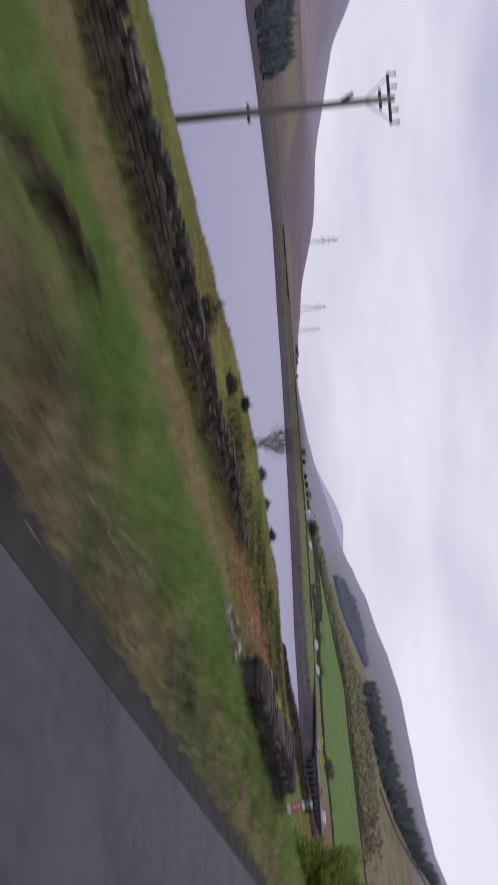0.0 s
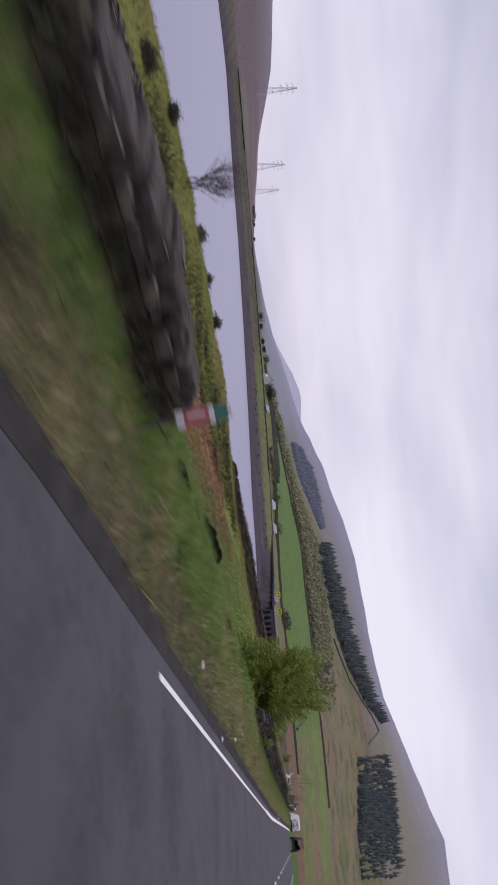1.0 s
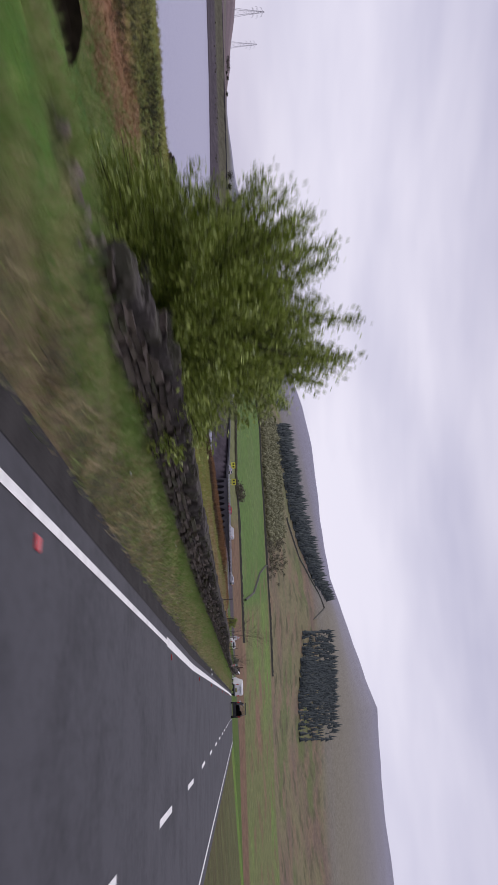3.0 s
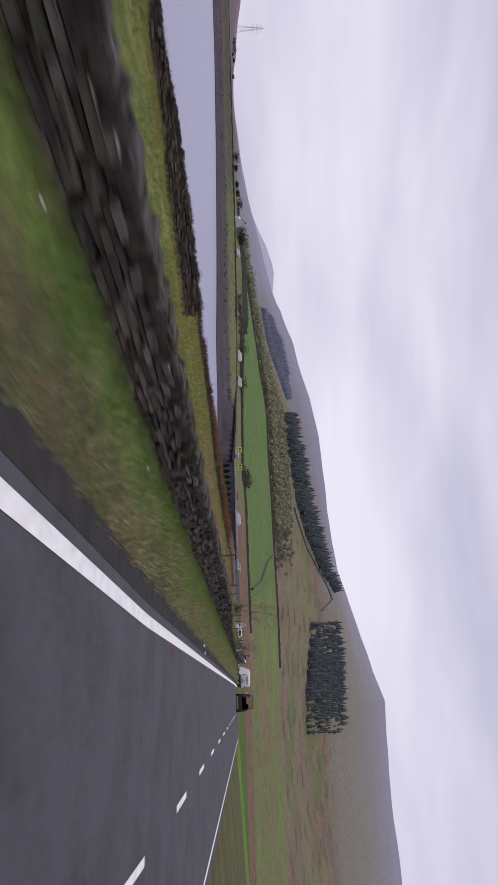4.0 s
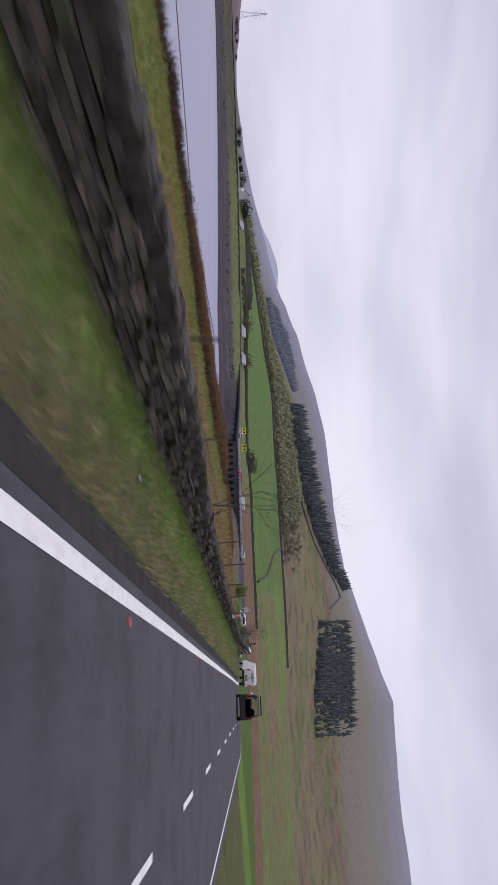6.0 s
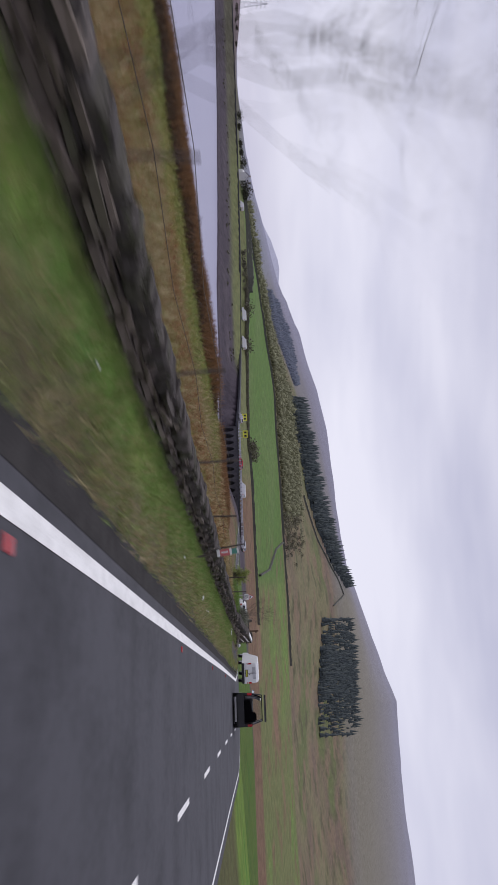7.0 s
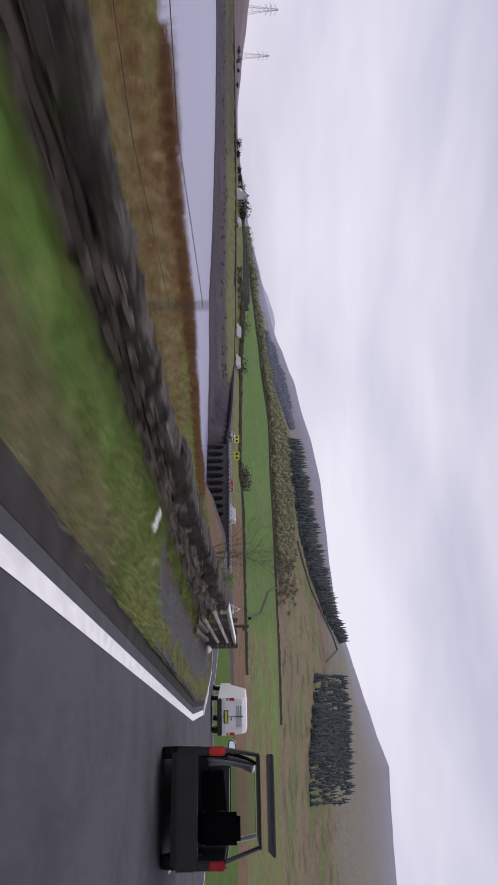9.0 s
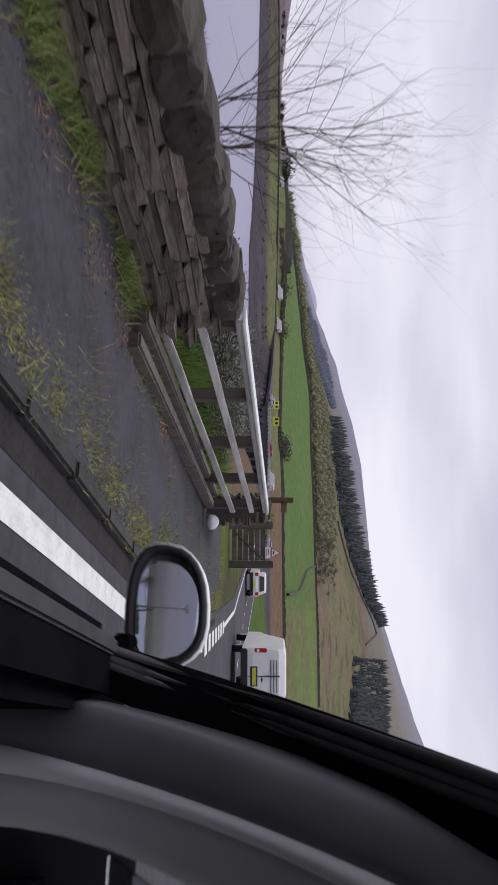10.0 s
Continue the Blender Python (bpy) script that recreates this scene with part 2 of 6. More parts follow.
def box(bm, x0, x1, y0, y1, z0, z1, bevel=0.0, m=None):
    got = bmesh.ops.create_cube(bm, size=1.0)["verts"]
    tf = Matrix.Translation(((x0 + x1) / 2, (y0 + y1) / 2, (z0 + z1) / 2)) @ Matrix.Diagonal((x1 - x0, y1 - y0, z1 - z0, 1))
    if m is not None:
        tf = m @ tf
    bmesh.ops.transform(bm, matrix=tf, verts=got)
    if bevel:
        edges = list({e for v in got for e in v.link_edges})
        bmesh.ops.bevel(bm, geom=edges, offset=bevel, segments=2, affect="EDGES", clamp_overlap=True)
    return bm


def rod(bm, a, b, r0, r1=None, sides=8):
    a, b = Vector(a), Vector(b)
    r1 = r0 if r1 is None else r1
    got = bmesh.ops.create_cone(bm, cap_ends=True, segments=sides, radius1=r0, radius2=r1, depth=(b - a).length)["verts"]
    tf = Matrix.Translation((a + b) / 2) @ (b - a).to_track_quat("Z", "Y").to_matrix().to_4x4()
    bmesh.ops.transform(bm, matrix=tf, verts=got)
    return bm


def prism(bm, outline, y0, y1):
    """An outline in x and z, drawn out along y."""
    a = [bm.verts.new((x, y0, z)) for x, z in outline]
    b = [bm.verts.new((x, y1, z)) for x, z in outline]
    bm.faces.new(a)
    bm.faces.new(b[::-1])
    for i in range(len(a)):
        j = (i + 1) % len(a)
        bm.faces.new((a[i], b[i], b[j], a[j]))
    return bm


def loft(bm, rings):
    """Closed rings of equal count, capped at both ends."""
    vs = [[bm.verts.new(p) for p in ring] for ring in rings]
    k = len(vs[0])
    for r0, r1 in zip(vs, vs[1:]):
        for i in range(k):
            bm.faces.new((r0[i], r0[(i + 1) % k], r1[(i + 1) % k], r1[i]))
    bm.faces.new(vs[0][::-1])
    bm.faces.new(vs[-1])
    return bm


rng = np.random.default_rng(7)

# ---- the lie of the land ----
# the road's left edge: along the reservoir, then bending left to the viaduct
EDGE_Y = [-60, 0, 17, 33, 54, 114, 130, 137, 143, 150, 176, 210, 250, 284]
EDGE_X = [-1.6, -1.65, -2.0, -1.7, -1.35, -1.45, -1.4, -1.9, -3.1, -4.6, -11.5, -22, -35, -46]
EDGE_Z = [0, 0, 0, 0, 0, 0, 0, -0.08, -0.17, -0.3, -1.1, -1.5, -1.75, -1.8]
ROAD_W = 6.2
WATER_Z = -7.0


def edge_x(y):
    return np.interp(y, EDGE_Y, EDGE_X)


def road_z(y):
    return np.interp(y, EDGE_Y, EDGE_Z)


# far land: bearing left of the road's line, from a point on the road
FAR_EYE = (0.0, 80.0)
TH = [-180, -60, -20, 0, 3, 7, 13.9, 18, 22.5, 26.7, 28.3, 29.0, 31, 35, 40, 45, 49, 55, 60, 68, 80, 110, 180]
SHORE = [900, 600, 200, 200, 200, 200, 200, 215, 235, 247, 249, 250, 252, 290, 340, 390, 434, 475, 560, 450, 330, 400, 900]
EL_1 = [0, 0.3, 0.3, 0.3, 0.3, 0.3, 0.29, 0.2, 0.14, 0.3, 0.4, 0.4, 0.6, 0.5, 0.1, -0.1, -0.1, -0.1, 0.1, 0.4, 0.5, 0, 0]
EL_2 = [0.5, 2, 2.3, 2.3, 2.3, 2.3, 2.24, 2.2, 2.08, 1.7, 1.6, 1.5, 1.3, 0.7, 0.25, 0.0, 0.1, 0.5, 1.2, 2.2, 2.5, 1, 0.5]
EL_3 = [1, 3, 4.0, 4.2, 4.4, 4.7, 3.9, 3.7, 3.2, 2.05, 1.8, 1.7, 1.5, 1.05, 0.45, 0.1, 0.25, 1.2, 1.7, 2.2, 2.5, 2, 1]
# the moor's own crest, nearer than the hills behind it
TH_4 = [-180, -60, -20, 0, 3, 7, 13.9, 18, 22.5, 26.7, 28.3, 29.0, 31, 35, 40, 45, 46.5, 47.6, 49, 50.5, 52.6, 55, 57.2, 59.6, 61.7, 65, 80, 110, 180]
EL_4 = [2, 5, 6.8, 7.4, 7.3, 7.0, 5.9, 5.2, 4.2, 2.7, 2.3, 2.2, 1.9, 1.2, 0.5, 0.1, 0.15, 0.5, 0.58, 0.92, 1.15, 1.86, 2.3, 2.56, 2.62, 2.6, 2.8, 3, 2]
TH_5 = [-180, -60, -20, -0.7, 1.4, 2.8, 4.3, 7.2, 9, 12.2, 15.8, 19.5, 22.5, 24.7, 26.7, 27.5, 28.1, 28.5, 29.2, 30.2, 31.5, 33.5, 35.4, 37.8, 39.9, 41.4, 44.2, 47, 52, 58, 60.9, 62.3, 64, 66, 68.2, 70.6, 75, 90, 120, 180]
EL_5 = [3, 6, 9.8, 10.0, 9.26, 8.9, 8.5, 7.65, 7.05, 6.78, 6.47, 6.05, 5.42, 4.78, 4.32, 4.05, 3.6, 3.62, 3.42, 2.9, 2.55, 2.1, 1.6, 0.95, 0.6, 0.5, 0.15, 0.2, 0.8, 2.1, 2.83, 3.12, 3.5, 3.9, 4.46, 5.68, 6.3, 6, 4, 3]
# the last pale hill at the valley's head
TH_6 = [-180, 20, 27, 30, 31.5, 32.6, 33.6, 35, 37, 41, 60, 180]
EL_6 = [1, 1.5, 2.0, 2.75, 2.9, 2.75, 2.4, 1.7, 0.9, 0.2, 0.3, 1]


FAR_TH = [19.3, 22, 26, 32, 40, 75]
FAR_Z = [-1.9, -0.8, 0.0, 1.0, 1.6, 2.0]


def smooth(a, b, v):
    t = np.clip((v - a) / (b - a), 0, 1)
    return t * t * (3 - 2 * t)


def wave(x, y, s, k=0):
    """Cheap rolling noise."""
    return (np.sin(x / s + 1.3 * k + np.sin(y / s * 0.7 + k)) + np.sin(y / s * 1.1 + 2.1 * k + np.sin(x / s * 0.9))
            + 0.6 * np.sin((x + y) / s * 1.7 + k) + 0.5 * np.sin((x - 1.4 * y) / s * 2.3 + 3 * k)) / 3.1


def far_z(x, y):
    dx, dy = x - FAR_EYE[0], y - FAR_EYE[1]
    d = np.hypot(dx, dy)
    th = np.degrees(np.arctan2(-dx, dy))
    tan = lambda row, at=TH: np.tan(np.radians(np.interp(th, at, row)))
    s = np.interp(th, TH, SHORE) + 5 * wave(th, d * 0, 2.2) * smooth(14, 20, th)
    land = smooth(11.5, 14.5, th)  # 0: dry land ahead, 1: the reservoir
    ds = [s - 60, s, s + 12, s + 38, s + 62, s + 190, s + 330, s + 560, np.maximum(s + 1000, 1500.0), 2100 + 0 * s, 3400 + 0 * s, 4800 + 0 * s]
    dry = road_z(np.clip(y, -60, 284))
    zs = [dry * (1 - land) - 12 * land, (dry - 0.2) * (1 - land) + WATER_Z * land, dry * (1 - land) - 5.6 * land, 0.2 + 0 * s,
          1.25 + ds[4] * tan(EL_1), 1.25 + ds[5] * tan(EL_2), 1.25 + ds[6] * tan(EL_3), 1.25 + ds[7] * tan(EL_4, TH_4), 1.25 + ds[8] * tan(EL_5, TH_5)]
    zs.append(zs[-1] * 0.6)
    zs.append(1.25 + ds[10] * tan(EL_6, TH_6))
    zs.append(zs[-1] * 0.6)
    z = np.where(d < ds[0], zs[0], 0.0)
    for i in range(len(ds) - 1):
        f = np.clip((d - ds[i]) / (ds[i + 1] - ds[i]), 0, 1)
        z = np.where((d >= ds[i]) & (d <= ds[i + 1]), zs[i] + (zs[i + 1] - zs[i]) * f, z)
    rough = smooth(300, 1400, d)
    z = z + (wave(x, y, 83, 1) * 3.2 + wave(x, y, 37, 6) * 1.6) * rough + wave(x, y, 31, 2) * (0.25 + 0.5 * rough) * smooth(s + 20, s + 120, d) * (1 - smooth(42, 50, th))
    # the road's shelf along the far shore
    ps = np.interp(th, [19.3, 26], [4.0, 44.0])
    near = smooth(11, 4.5, np.abs(d - s - ps)) * smooth(19.0, 19.4, th) * smooth(75, 70, th)
    z = z * (1 - near) + near * np.interp(th, FAR_TH, FAR_Z)
    return np.where(d > 4800, zs[-1], z), d - s, th, d


# the bank's edge above the water, in metres left of the road
BANK_Y = [-60, 0, 20, 38, 60, 85, 100, 112, 117, 122, 128, 150, 284]
BANK_L = [27, 25, 24.6, 25.4, 24.4, 22.6, 21.0, 19.4, 15.6, 13.2, 12.6, 12.5, 13]
# ground heights: across the verge at 0, 1.2, 2.5 and 4 m, then by shares of the way on to the bank's edge
SHARE = [0, 0.15, 0.4, 0.6, 0.8, 1.0]
LAND_Y = [-60, 5, 12, 20, 30, 38, 46, 54, 62, 68, 76, 100, 112, 118, 124, 135, 160, 284]
LAND_Z = [
    [0, 0.08, -0.1, -0.6, -1.5, -2.15, -2.4, -2.6, -2.85],
    [0, 0.08, -0.1, -0.6, -1.5, -2.15, -2.4, -2.6, -2.85],
    [0, 0.13, -0.02, -0.55, -1.45, -2.1, -2.35, -2.5, -2.75],
    [0, 0.18, 0.1, -0.45, -1.4, -2.1, -2.3, -2.3, -2.35],
    [0, 0.1, 0.0, -0.48, -1.35, -2.0, -2.15, -2.0, -1.6],
    [0, 0.06, 0.0, -0.45, -1.3, -1.95, -2.05, -1.85, -1.4],
    [0, 0.04, 0.02, -0.35, -1.15, -1.75, -1.95, -1.75, -1.25],
    [0, 0, 0, -0.1, -0.6, -1.3, -1.7, -1.65, -1.25],
    [0, 0, 0, -0.1, -0.4, -0.85, -1.3, -1.6, -1.55],
    [0, 0, 0, -0.1, -0.4, -0.75, -1.05, -1.35, -1.55],
    [0, 0, 0, -0.1, -0.4, -0.75, -1.0, -1.2, -1.4],
    [0, 0, 0, -0.1, -0.4, -0.75, -1.0, -1.2, -1.35],
    [0, 0, 0, -0.1, -0.35, -0.65, -0.85, -1.0, -1.1],
    [0, 0, 0, -0.1, -0.17, -0.26, -0.32, -0.38, -0.45],
    [0, 0, 0, -0.1, -0.17, -0.28, -0.36, -0.44, -0.52],
    [0, 0, 0, -0.1, -0.2, -0.38, -0.52, -0.62, -0.7],
    [0, 0, 0, -0.15, -0.4, -0.75, -1.0, -1.15, -1.3],
    [0, 0, -0.2, -0.4, -0.8, -1.5, -2.2, -2.8, -3.2],
]


def bank_left(y):
    return np.interp(y, BANK_Y, BANK_L)


def near_z(x, y):
    yy = np.clip(y, -60, 284)
    rz = road_z(yy)
    left = edge_x(yy) - x
    right = x - edge_x(yy) - ROAD_W
    rim = bank_left(yy)
    cols = [np.interp(yy, LAND_Y, [row[i] for row in LAND_Z]) for i in range(9)]
    where = [0, 1.2, 2.5] + [4 + k * (rim - 4) for k in SHARE]
    z = cols[0]
    for i in range(8):
        f = smooth(0, 1, (left - where[i]) / (where[i + 1] - where[i])) * 0.5 + 0.5 * np.clip((left - where[i]) / (where[i + 1] - where[i]), 0, 1)
        z = z + (cols[i + 1] - cols[i]) * f
    z = rz + z
    z = np.where(left > rim, z - (left - rim) * 0.5, z)
    z = np.where(right > 0, rz + 0.05 * right, z)
    z = z + wave(x, y, 1.9, 4) * 0.06 * smooth(3.2, 6, left) + wave(x, y, 0.8, 14) * 0.045 * smooth(3.4, 5, left) + wave(x, y, 6, 5) * 0.1 * smooth(4, 9, left)
    z = z + (wave(x, y, 1.3, 4) * 0.05 + wave(x, y, 0.6, 24) * 0.03) * smooth(0.5, 1.3, left) * smooth(46, 40, y)
    on = (left < -0.02) & (right < -0.02)
    return np.where(on, rz - 0.08, z), left, right


def height(x, y):
    x, y = np.asarray(x, float), np.asarray(y, float)
    zn, left, right = near_z(x, y)
    zf, past, th, d = far_z(x, y)
    zn_l = np.where(y > 284, -20, zn)
    z_left = np.where(past > 0, zf, np.maximum(zn_l, -12))
    w = smooth(25, 110, right)
    z_right = zn * (1 - w) + zf * w
    z = np.where(left > 0, np.where(past > 0, np.maximum(zf, np.where(past < 60, zn_l, -99)), z_left), z_right)
    ahead = smooth(0, 40, y - 270) * (left <= 0)
    return np.where(left <= 0, z_right * (1 - ahead) + zf * ahead, z)


def hz(x, y):
    return float(height(np.array([x]), np.array([y]))[0])


def spaced(*spans):
    out = []
    for a, b, s in spans:
        out.append(np.arange(a, b, s))
    return np.concatenate(out)


grow = np.cumsum(2.5 * 1.03 ** np.arange(0, 135))
grow = grow[grow < 4300]
wide = np.cumsum(2.5 * 1.075 ** np.arange(0, 73))
wide = wide[wide < 4300]
gx = np.concatenate([(-262 - grow)[::-1], spaced((-262, -34, 3.0), (-34, -6.5, 0.5), (-6.5, -1, 0.2), (-1, 8, 0.5), (8, 30, 2.0)), 30 + wide])
gy = np.concatenate([(-14 - wide)[::-1], spaced((-14, 50, 0.25), (50, 150, 0.5), (150, 470, 2.4)), 470 + grow])
GX, GY = np.meshgrid(gx, gy, indexing="ij")
GZ = height(GX, GY)


def cover(x, y):
    """Land cover colours over the plan, with distance haze mixed into the far ones."""
    zn, left, right = near_z(x, y)
    zf, past, th, d = far_z(x, y)
    def c(r, g, b):
        return np.array([r, g, b])
    n1, n2, n3 = wave(x, y, 3.1, 1), wave(x, y, 9, 2), wave(x, y, 40, 3)
    col = np.zeros(x.shape + (3,)) + c(0.07, 0.11, 0.02)
    def lay(mask, colour):
        nonlocal col
        mask = np.clip(mask, 0, 1)[..., None]
        col = col * (1 - mask) + mask * colour
    # verge and pasture by the road
    lay(smooth(0.3, 0.9, n1), c(0.095, 0.12, 0.028))
    lay(smooth(0.25, 0.75, wave(x, y, 1.1, 9)) * smooth(48, 40, y) * 0.8, c(0.055, 0.045, 0.025))
    lay(smooth(0.2, 0.7, wave(x, y, 1.7, 11)), c(0.05, 0.115, 0.016))
    lay(smooth(0.45, 0.8, wave(x, y, 0.8, 12)) * smooth(46, 42, y), c(0.17, 0.14, 0.07))
    lay(smooth(1.2, 0.0, np.abs(left - 0.4)) * 0.8, c(0.07, 0.06, 0.035))
    lay(smooth(4, 8, left) * smooth(-0.2, 0.6, n2) * smooth(32, 22, y), c(0.13, 0.105, 0.045))
    lay(smooth(1.9, 0.6, np.abs(left - 8.4 - 0.12 * (y - 12) + 0.5 * n1)) * smooth(26, 20, y), c(0.27, 0.21, 0.105))
    # soil and moss showing between the tussocks of the first stretch
    lay(smooth(0.15, 0.5, wave(x, y, 0.9, 31)) * smooth(0.4, 1.2, left) * smooth(9, 6, left) * smooth(40, 34, y) * 0.75, c(0.028, 0.024, 0.014))
    lay(smooth(0.3, 0.6, wave(x, y, 1.3, 33)) * smooth(9, 6, left) * smooth(46, 38, y) * 0.5, c(0.15, 0.13, 0.06))
    lay(smooth(0.9, 1.3, left) * smooth(4.2, 3.0, left) * smooth(30, 22, y) * smooth(-0.4, 0.2, wave(x, y, 2.1, 35)) * 0.85, c(0.085, 0.14, 0.028))
    col = col * (1.25 + 0.38 * smooth(36, 50, y)[..., None] * np.where(y < 141, 1, 0)[..., None]) ** np.where((y < 141) & (left < 9), 1, 0)[..., None]
    lay(smooth(0.7, 1.3, left) * smooth(4.0, 3.0, left) * smooth(42, 50, y) * smooth(123, 118, y) * smooth(-0.6, 0.3, wave(x, y, 1.5, 37)), c(0.1, 0.175, 0.032))
    # brown dead grass by the tarmac and dark wet hollows on the first stretch
    first = smooth(46, 38, y)
    lay(smooth(1.6, 0.7, left + 0.5 * wave(x, y, 1.5, 51)) * first * 0.8, c(0.078, 0.058, 0.036))
    lay(smooth(1.25, 0.5, left + 0.45 * wave(x, y, 1.7, 57)) * smooth(40, 46, y) * smooth(122, 118, y) * 0.8, c(0.085, 0.07, 0.038))
    lay(smooth(2.3, 1.2, left + 0.6 * wave(x, y, 1.9, 58)) * smooth(42, 48, y) * smooth(88, 74, y) * smooth(-0.4, 0.4, wave(x, y, 0.7, 59)) * 0.75, c(0.085, 0.075, 0.034))
    lay(smooth(0.1, 0.55, wave(x, y, 0.55, 53) + 0.5 * wave(x, y, 1.7, 54)) * smooth(8, 5, left) * first * 0.65, c(0.03, 0.042, 0.014))
    lay(smooth(0.25, 0.6, wave(x, y, 0.75, 55) + 0.4 * wave(x, y, 2.3, 56)) * smooth(9, 6, left) * first * 0.6, c(0.14, 0.115, 0.055))
    # a strip of bare orange bracken past the end of the first wall
    mid = np.interp(y, [20, 30, 42, 56], [13.2, 13.4, 15.6, 17.6])
    strip = smooth(2.5, 1.6, np.abs(left - mid + 0.5 * n1)) * smooth(27, 31, y) * smooth(55, 51, y)
    lay(smooth(4.2, 3.0, np.abs(left - mid - 3.6 + 0.5 * n1)) * smooth(26, 32, y) * smooth(66, 60, y), c(0.05, 0.042, 0.022))
    lay(strip, c(0.3, 0.165, 0.085))
    scar = smooth(1.1, 0.7, ((y - 41.9) / 2.1) ** 2 + ((x + 10.85 - 0.2 * (y - 41.9)) / 0.5) ** 2)
    lay(scar, c(0.02, 0.016, 0.012))
    # olive bank below the pasture wall, with bracken patches
    olive = smooth(15.5, 17.5, left) * smooth(58, 50, y) * (1 - strip)
    lay(olive, c(0.16, 0.165, 0.042))
    lay(olive * smooth(0.1, 0.6, wave(x, y, 4.2, 21)) * 0.6, c(0.11, 0.075, 0.03))
    lay(olive * smooth(28, 34, y) * smooth(-0.1, 0.4, wave(x, y, 3.3, 43)) * 0.7, c(0.075, 0.062, 0.03))
    lay(smooth(9.6, 10.6, left) * smooth(14.2, 13.0, left) * smooth(16, 21, y) * smooth(33, 29, y) * 0.8, c(0.19, 0.11, 0.055))
    lay(olive * smooth(0.2, 0.6, wave(x, y, 2.7, 22)), c(0.1, 0.13, 0.025))
    lay(smooth(6.5, 8.5, left) * smooth(13, 11.5, left) * smooth(24, 18, y) * smooth(-0.2, 0.5, wave(x, y, 2.2, 23)), c(0.1, 0.06, 0.03))
    # rough ground behind the long wall: bracken and straw
    back = smooth(4.5, 6, left) * smooth(86, 98, y + 0.25 * left)
    lay(back * 0.9, c(0.21, 0.19, 0.065))
    lay(back * smooth(-0.1, 0.5, wave(x, y, 5, 24)), c(0.085, 0.12, 0.028))
    lay(back * smooth(0.2, 0.7, wave(x, y, 3.4, 25)), c(0.15, 0.08, 0.033))
    lay(back * smooth(0.45, 0.9, n1), c(0.06, 0.045, 0.026))
    # a tan stripe of dead grass along the slope, dark heather by the bank
    mid_ = smooth(78, 88, y) * smooth(116, 108, y)
    share = left / bank_left(y)
    lay(mid_ * smooth(0.35, 0.45, share + 0.05 * n1) * smooth(0.12, 0.5, 0.4 + 0.5 * wave(x, y, 3.7, 61)) * 0.8, c(0.12, 0.1, 0.04))
    lay(mid_ * smooth(0.14, 0.08, np.abs(share - 0.62 + 0.05 * n1)) * 0.9, c(0.3, 0.2, 0.105))
    lay(mid_ * smooth(0.76, 0.84, share + 0.06 * n1) * smooth(0.0, 0.4, wave(x, y, 2.9, 63)), c(0.06, 0.038, 0.024))
    late = back * smooth(104, 112, y)
    lay(late * smooth(9, 6.5, left) * 0.8, c(0.13, 0.085, 0.035))
    lay(late * smooth(7.5, 9.5, left + 0.8 * n1) * 0.85, c(0.105, 0.125, 0.034))
    lay(back * smooth(-2.2, -1.0, left - bank_left(y)), c(0.15, 0.075, 0.03))
    lay(smooth(2.2, 3.0, left) * smooth(11, 7, left) * smooth(122, 127, y) * smooth(140, 137, y), c(0.075, 0.14, 0.025))
    lay(smooth(3.0, 4.5, left) * smooth(50, 56, y) * smooth(96, 86, y + 0.25 * left), c(0.165, 0.18, 0.046))
    lay(smooth(3.0, 4.5, left) * smooth(50, 56, y) * smooth(96, 86, y + 0.25 * left) * smooth(0.0, 0.6, wave(x, y, 2.3, 27)), c(0.14, 0.18, 0.04))
    # land ahead beside the road
    lay(smooth(140, 150, y) * smooth(0.8, 3, left), c(0.14, 0.09, 0.055))
    lay(smooth(140, 150, y) * smooth(0.8, 3, left) * smooth(-0.1, 0.7, n2), c(0.1, 0.095, 0.045))
    lay(smooth(125, 129, y) * smooth(152, 144, y) * smooth(2.2, 2.8, left) * smooth(16, 12, left), c(0.1, 0.13, 0.04))
    # the far side
    f = smooth(-30, -5, past) * (d > 150)
    lay(f, c(0.066, 0.054, 0.066))
    lay(f * smooth(4.5, 2.0, np.abs(past - 12 - 2 * wave(th, th * 0, 2.2, 3))) * smooth(22, 16, past) * 0.6, c(0.05, 0.041, 0.051))
    lay(f * smooth(3.0, 1.0, np.abs(past - 18 - 2 * wave(th, th * 0, 3.0, 5))) * smooth(-0.1, 0.6, wave(th, th * 0, 1.9, 30)) * 0.6, c(0.11, 0.093, 0.1))
    lay(f * smooth(24, 30, past), c(0.13, 0.14, 0.06))
    lay(f * smooth(24, 30, past) * smooth(17, 14, th), c(0.15, 0.095, 0.06))
    green = smooth(58, 62, past) * smooth(198, 192, past) * smooth(7.5, 8.5, th) * smooth(40, 36.5, th) * smooth(198, 190, past + 8.5 * np.maximum(th - 27, 0))
    lay(f * smooth(56, 60, past), c(0.13, 0.14, 0.055))
    lay(f * green, c(0.085, 0.145, 0.035))
    lay(f * green * smooth(-0.5, 0.8, wave(x, y, 13, 8)), c(0.1, 0.15, 0.045))
    low = smooth(56, 60, past) * smooth(198, 190, past) * smooth(8.5, 7.5, th)
    lay(f * low * smooth(-0.4, 0.4, n3 + 0.4 * n2), c(0.12, 0.18, 0.045))
    lay(f * low * smooth(0.3, 0.7, wave(x, y, 17, 6)), c(0.18, 0.115, 0.075))
    lay(f * smooth(193, 199, past), c(0.15, 0.13, 0.075))
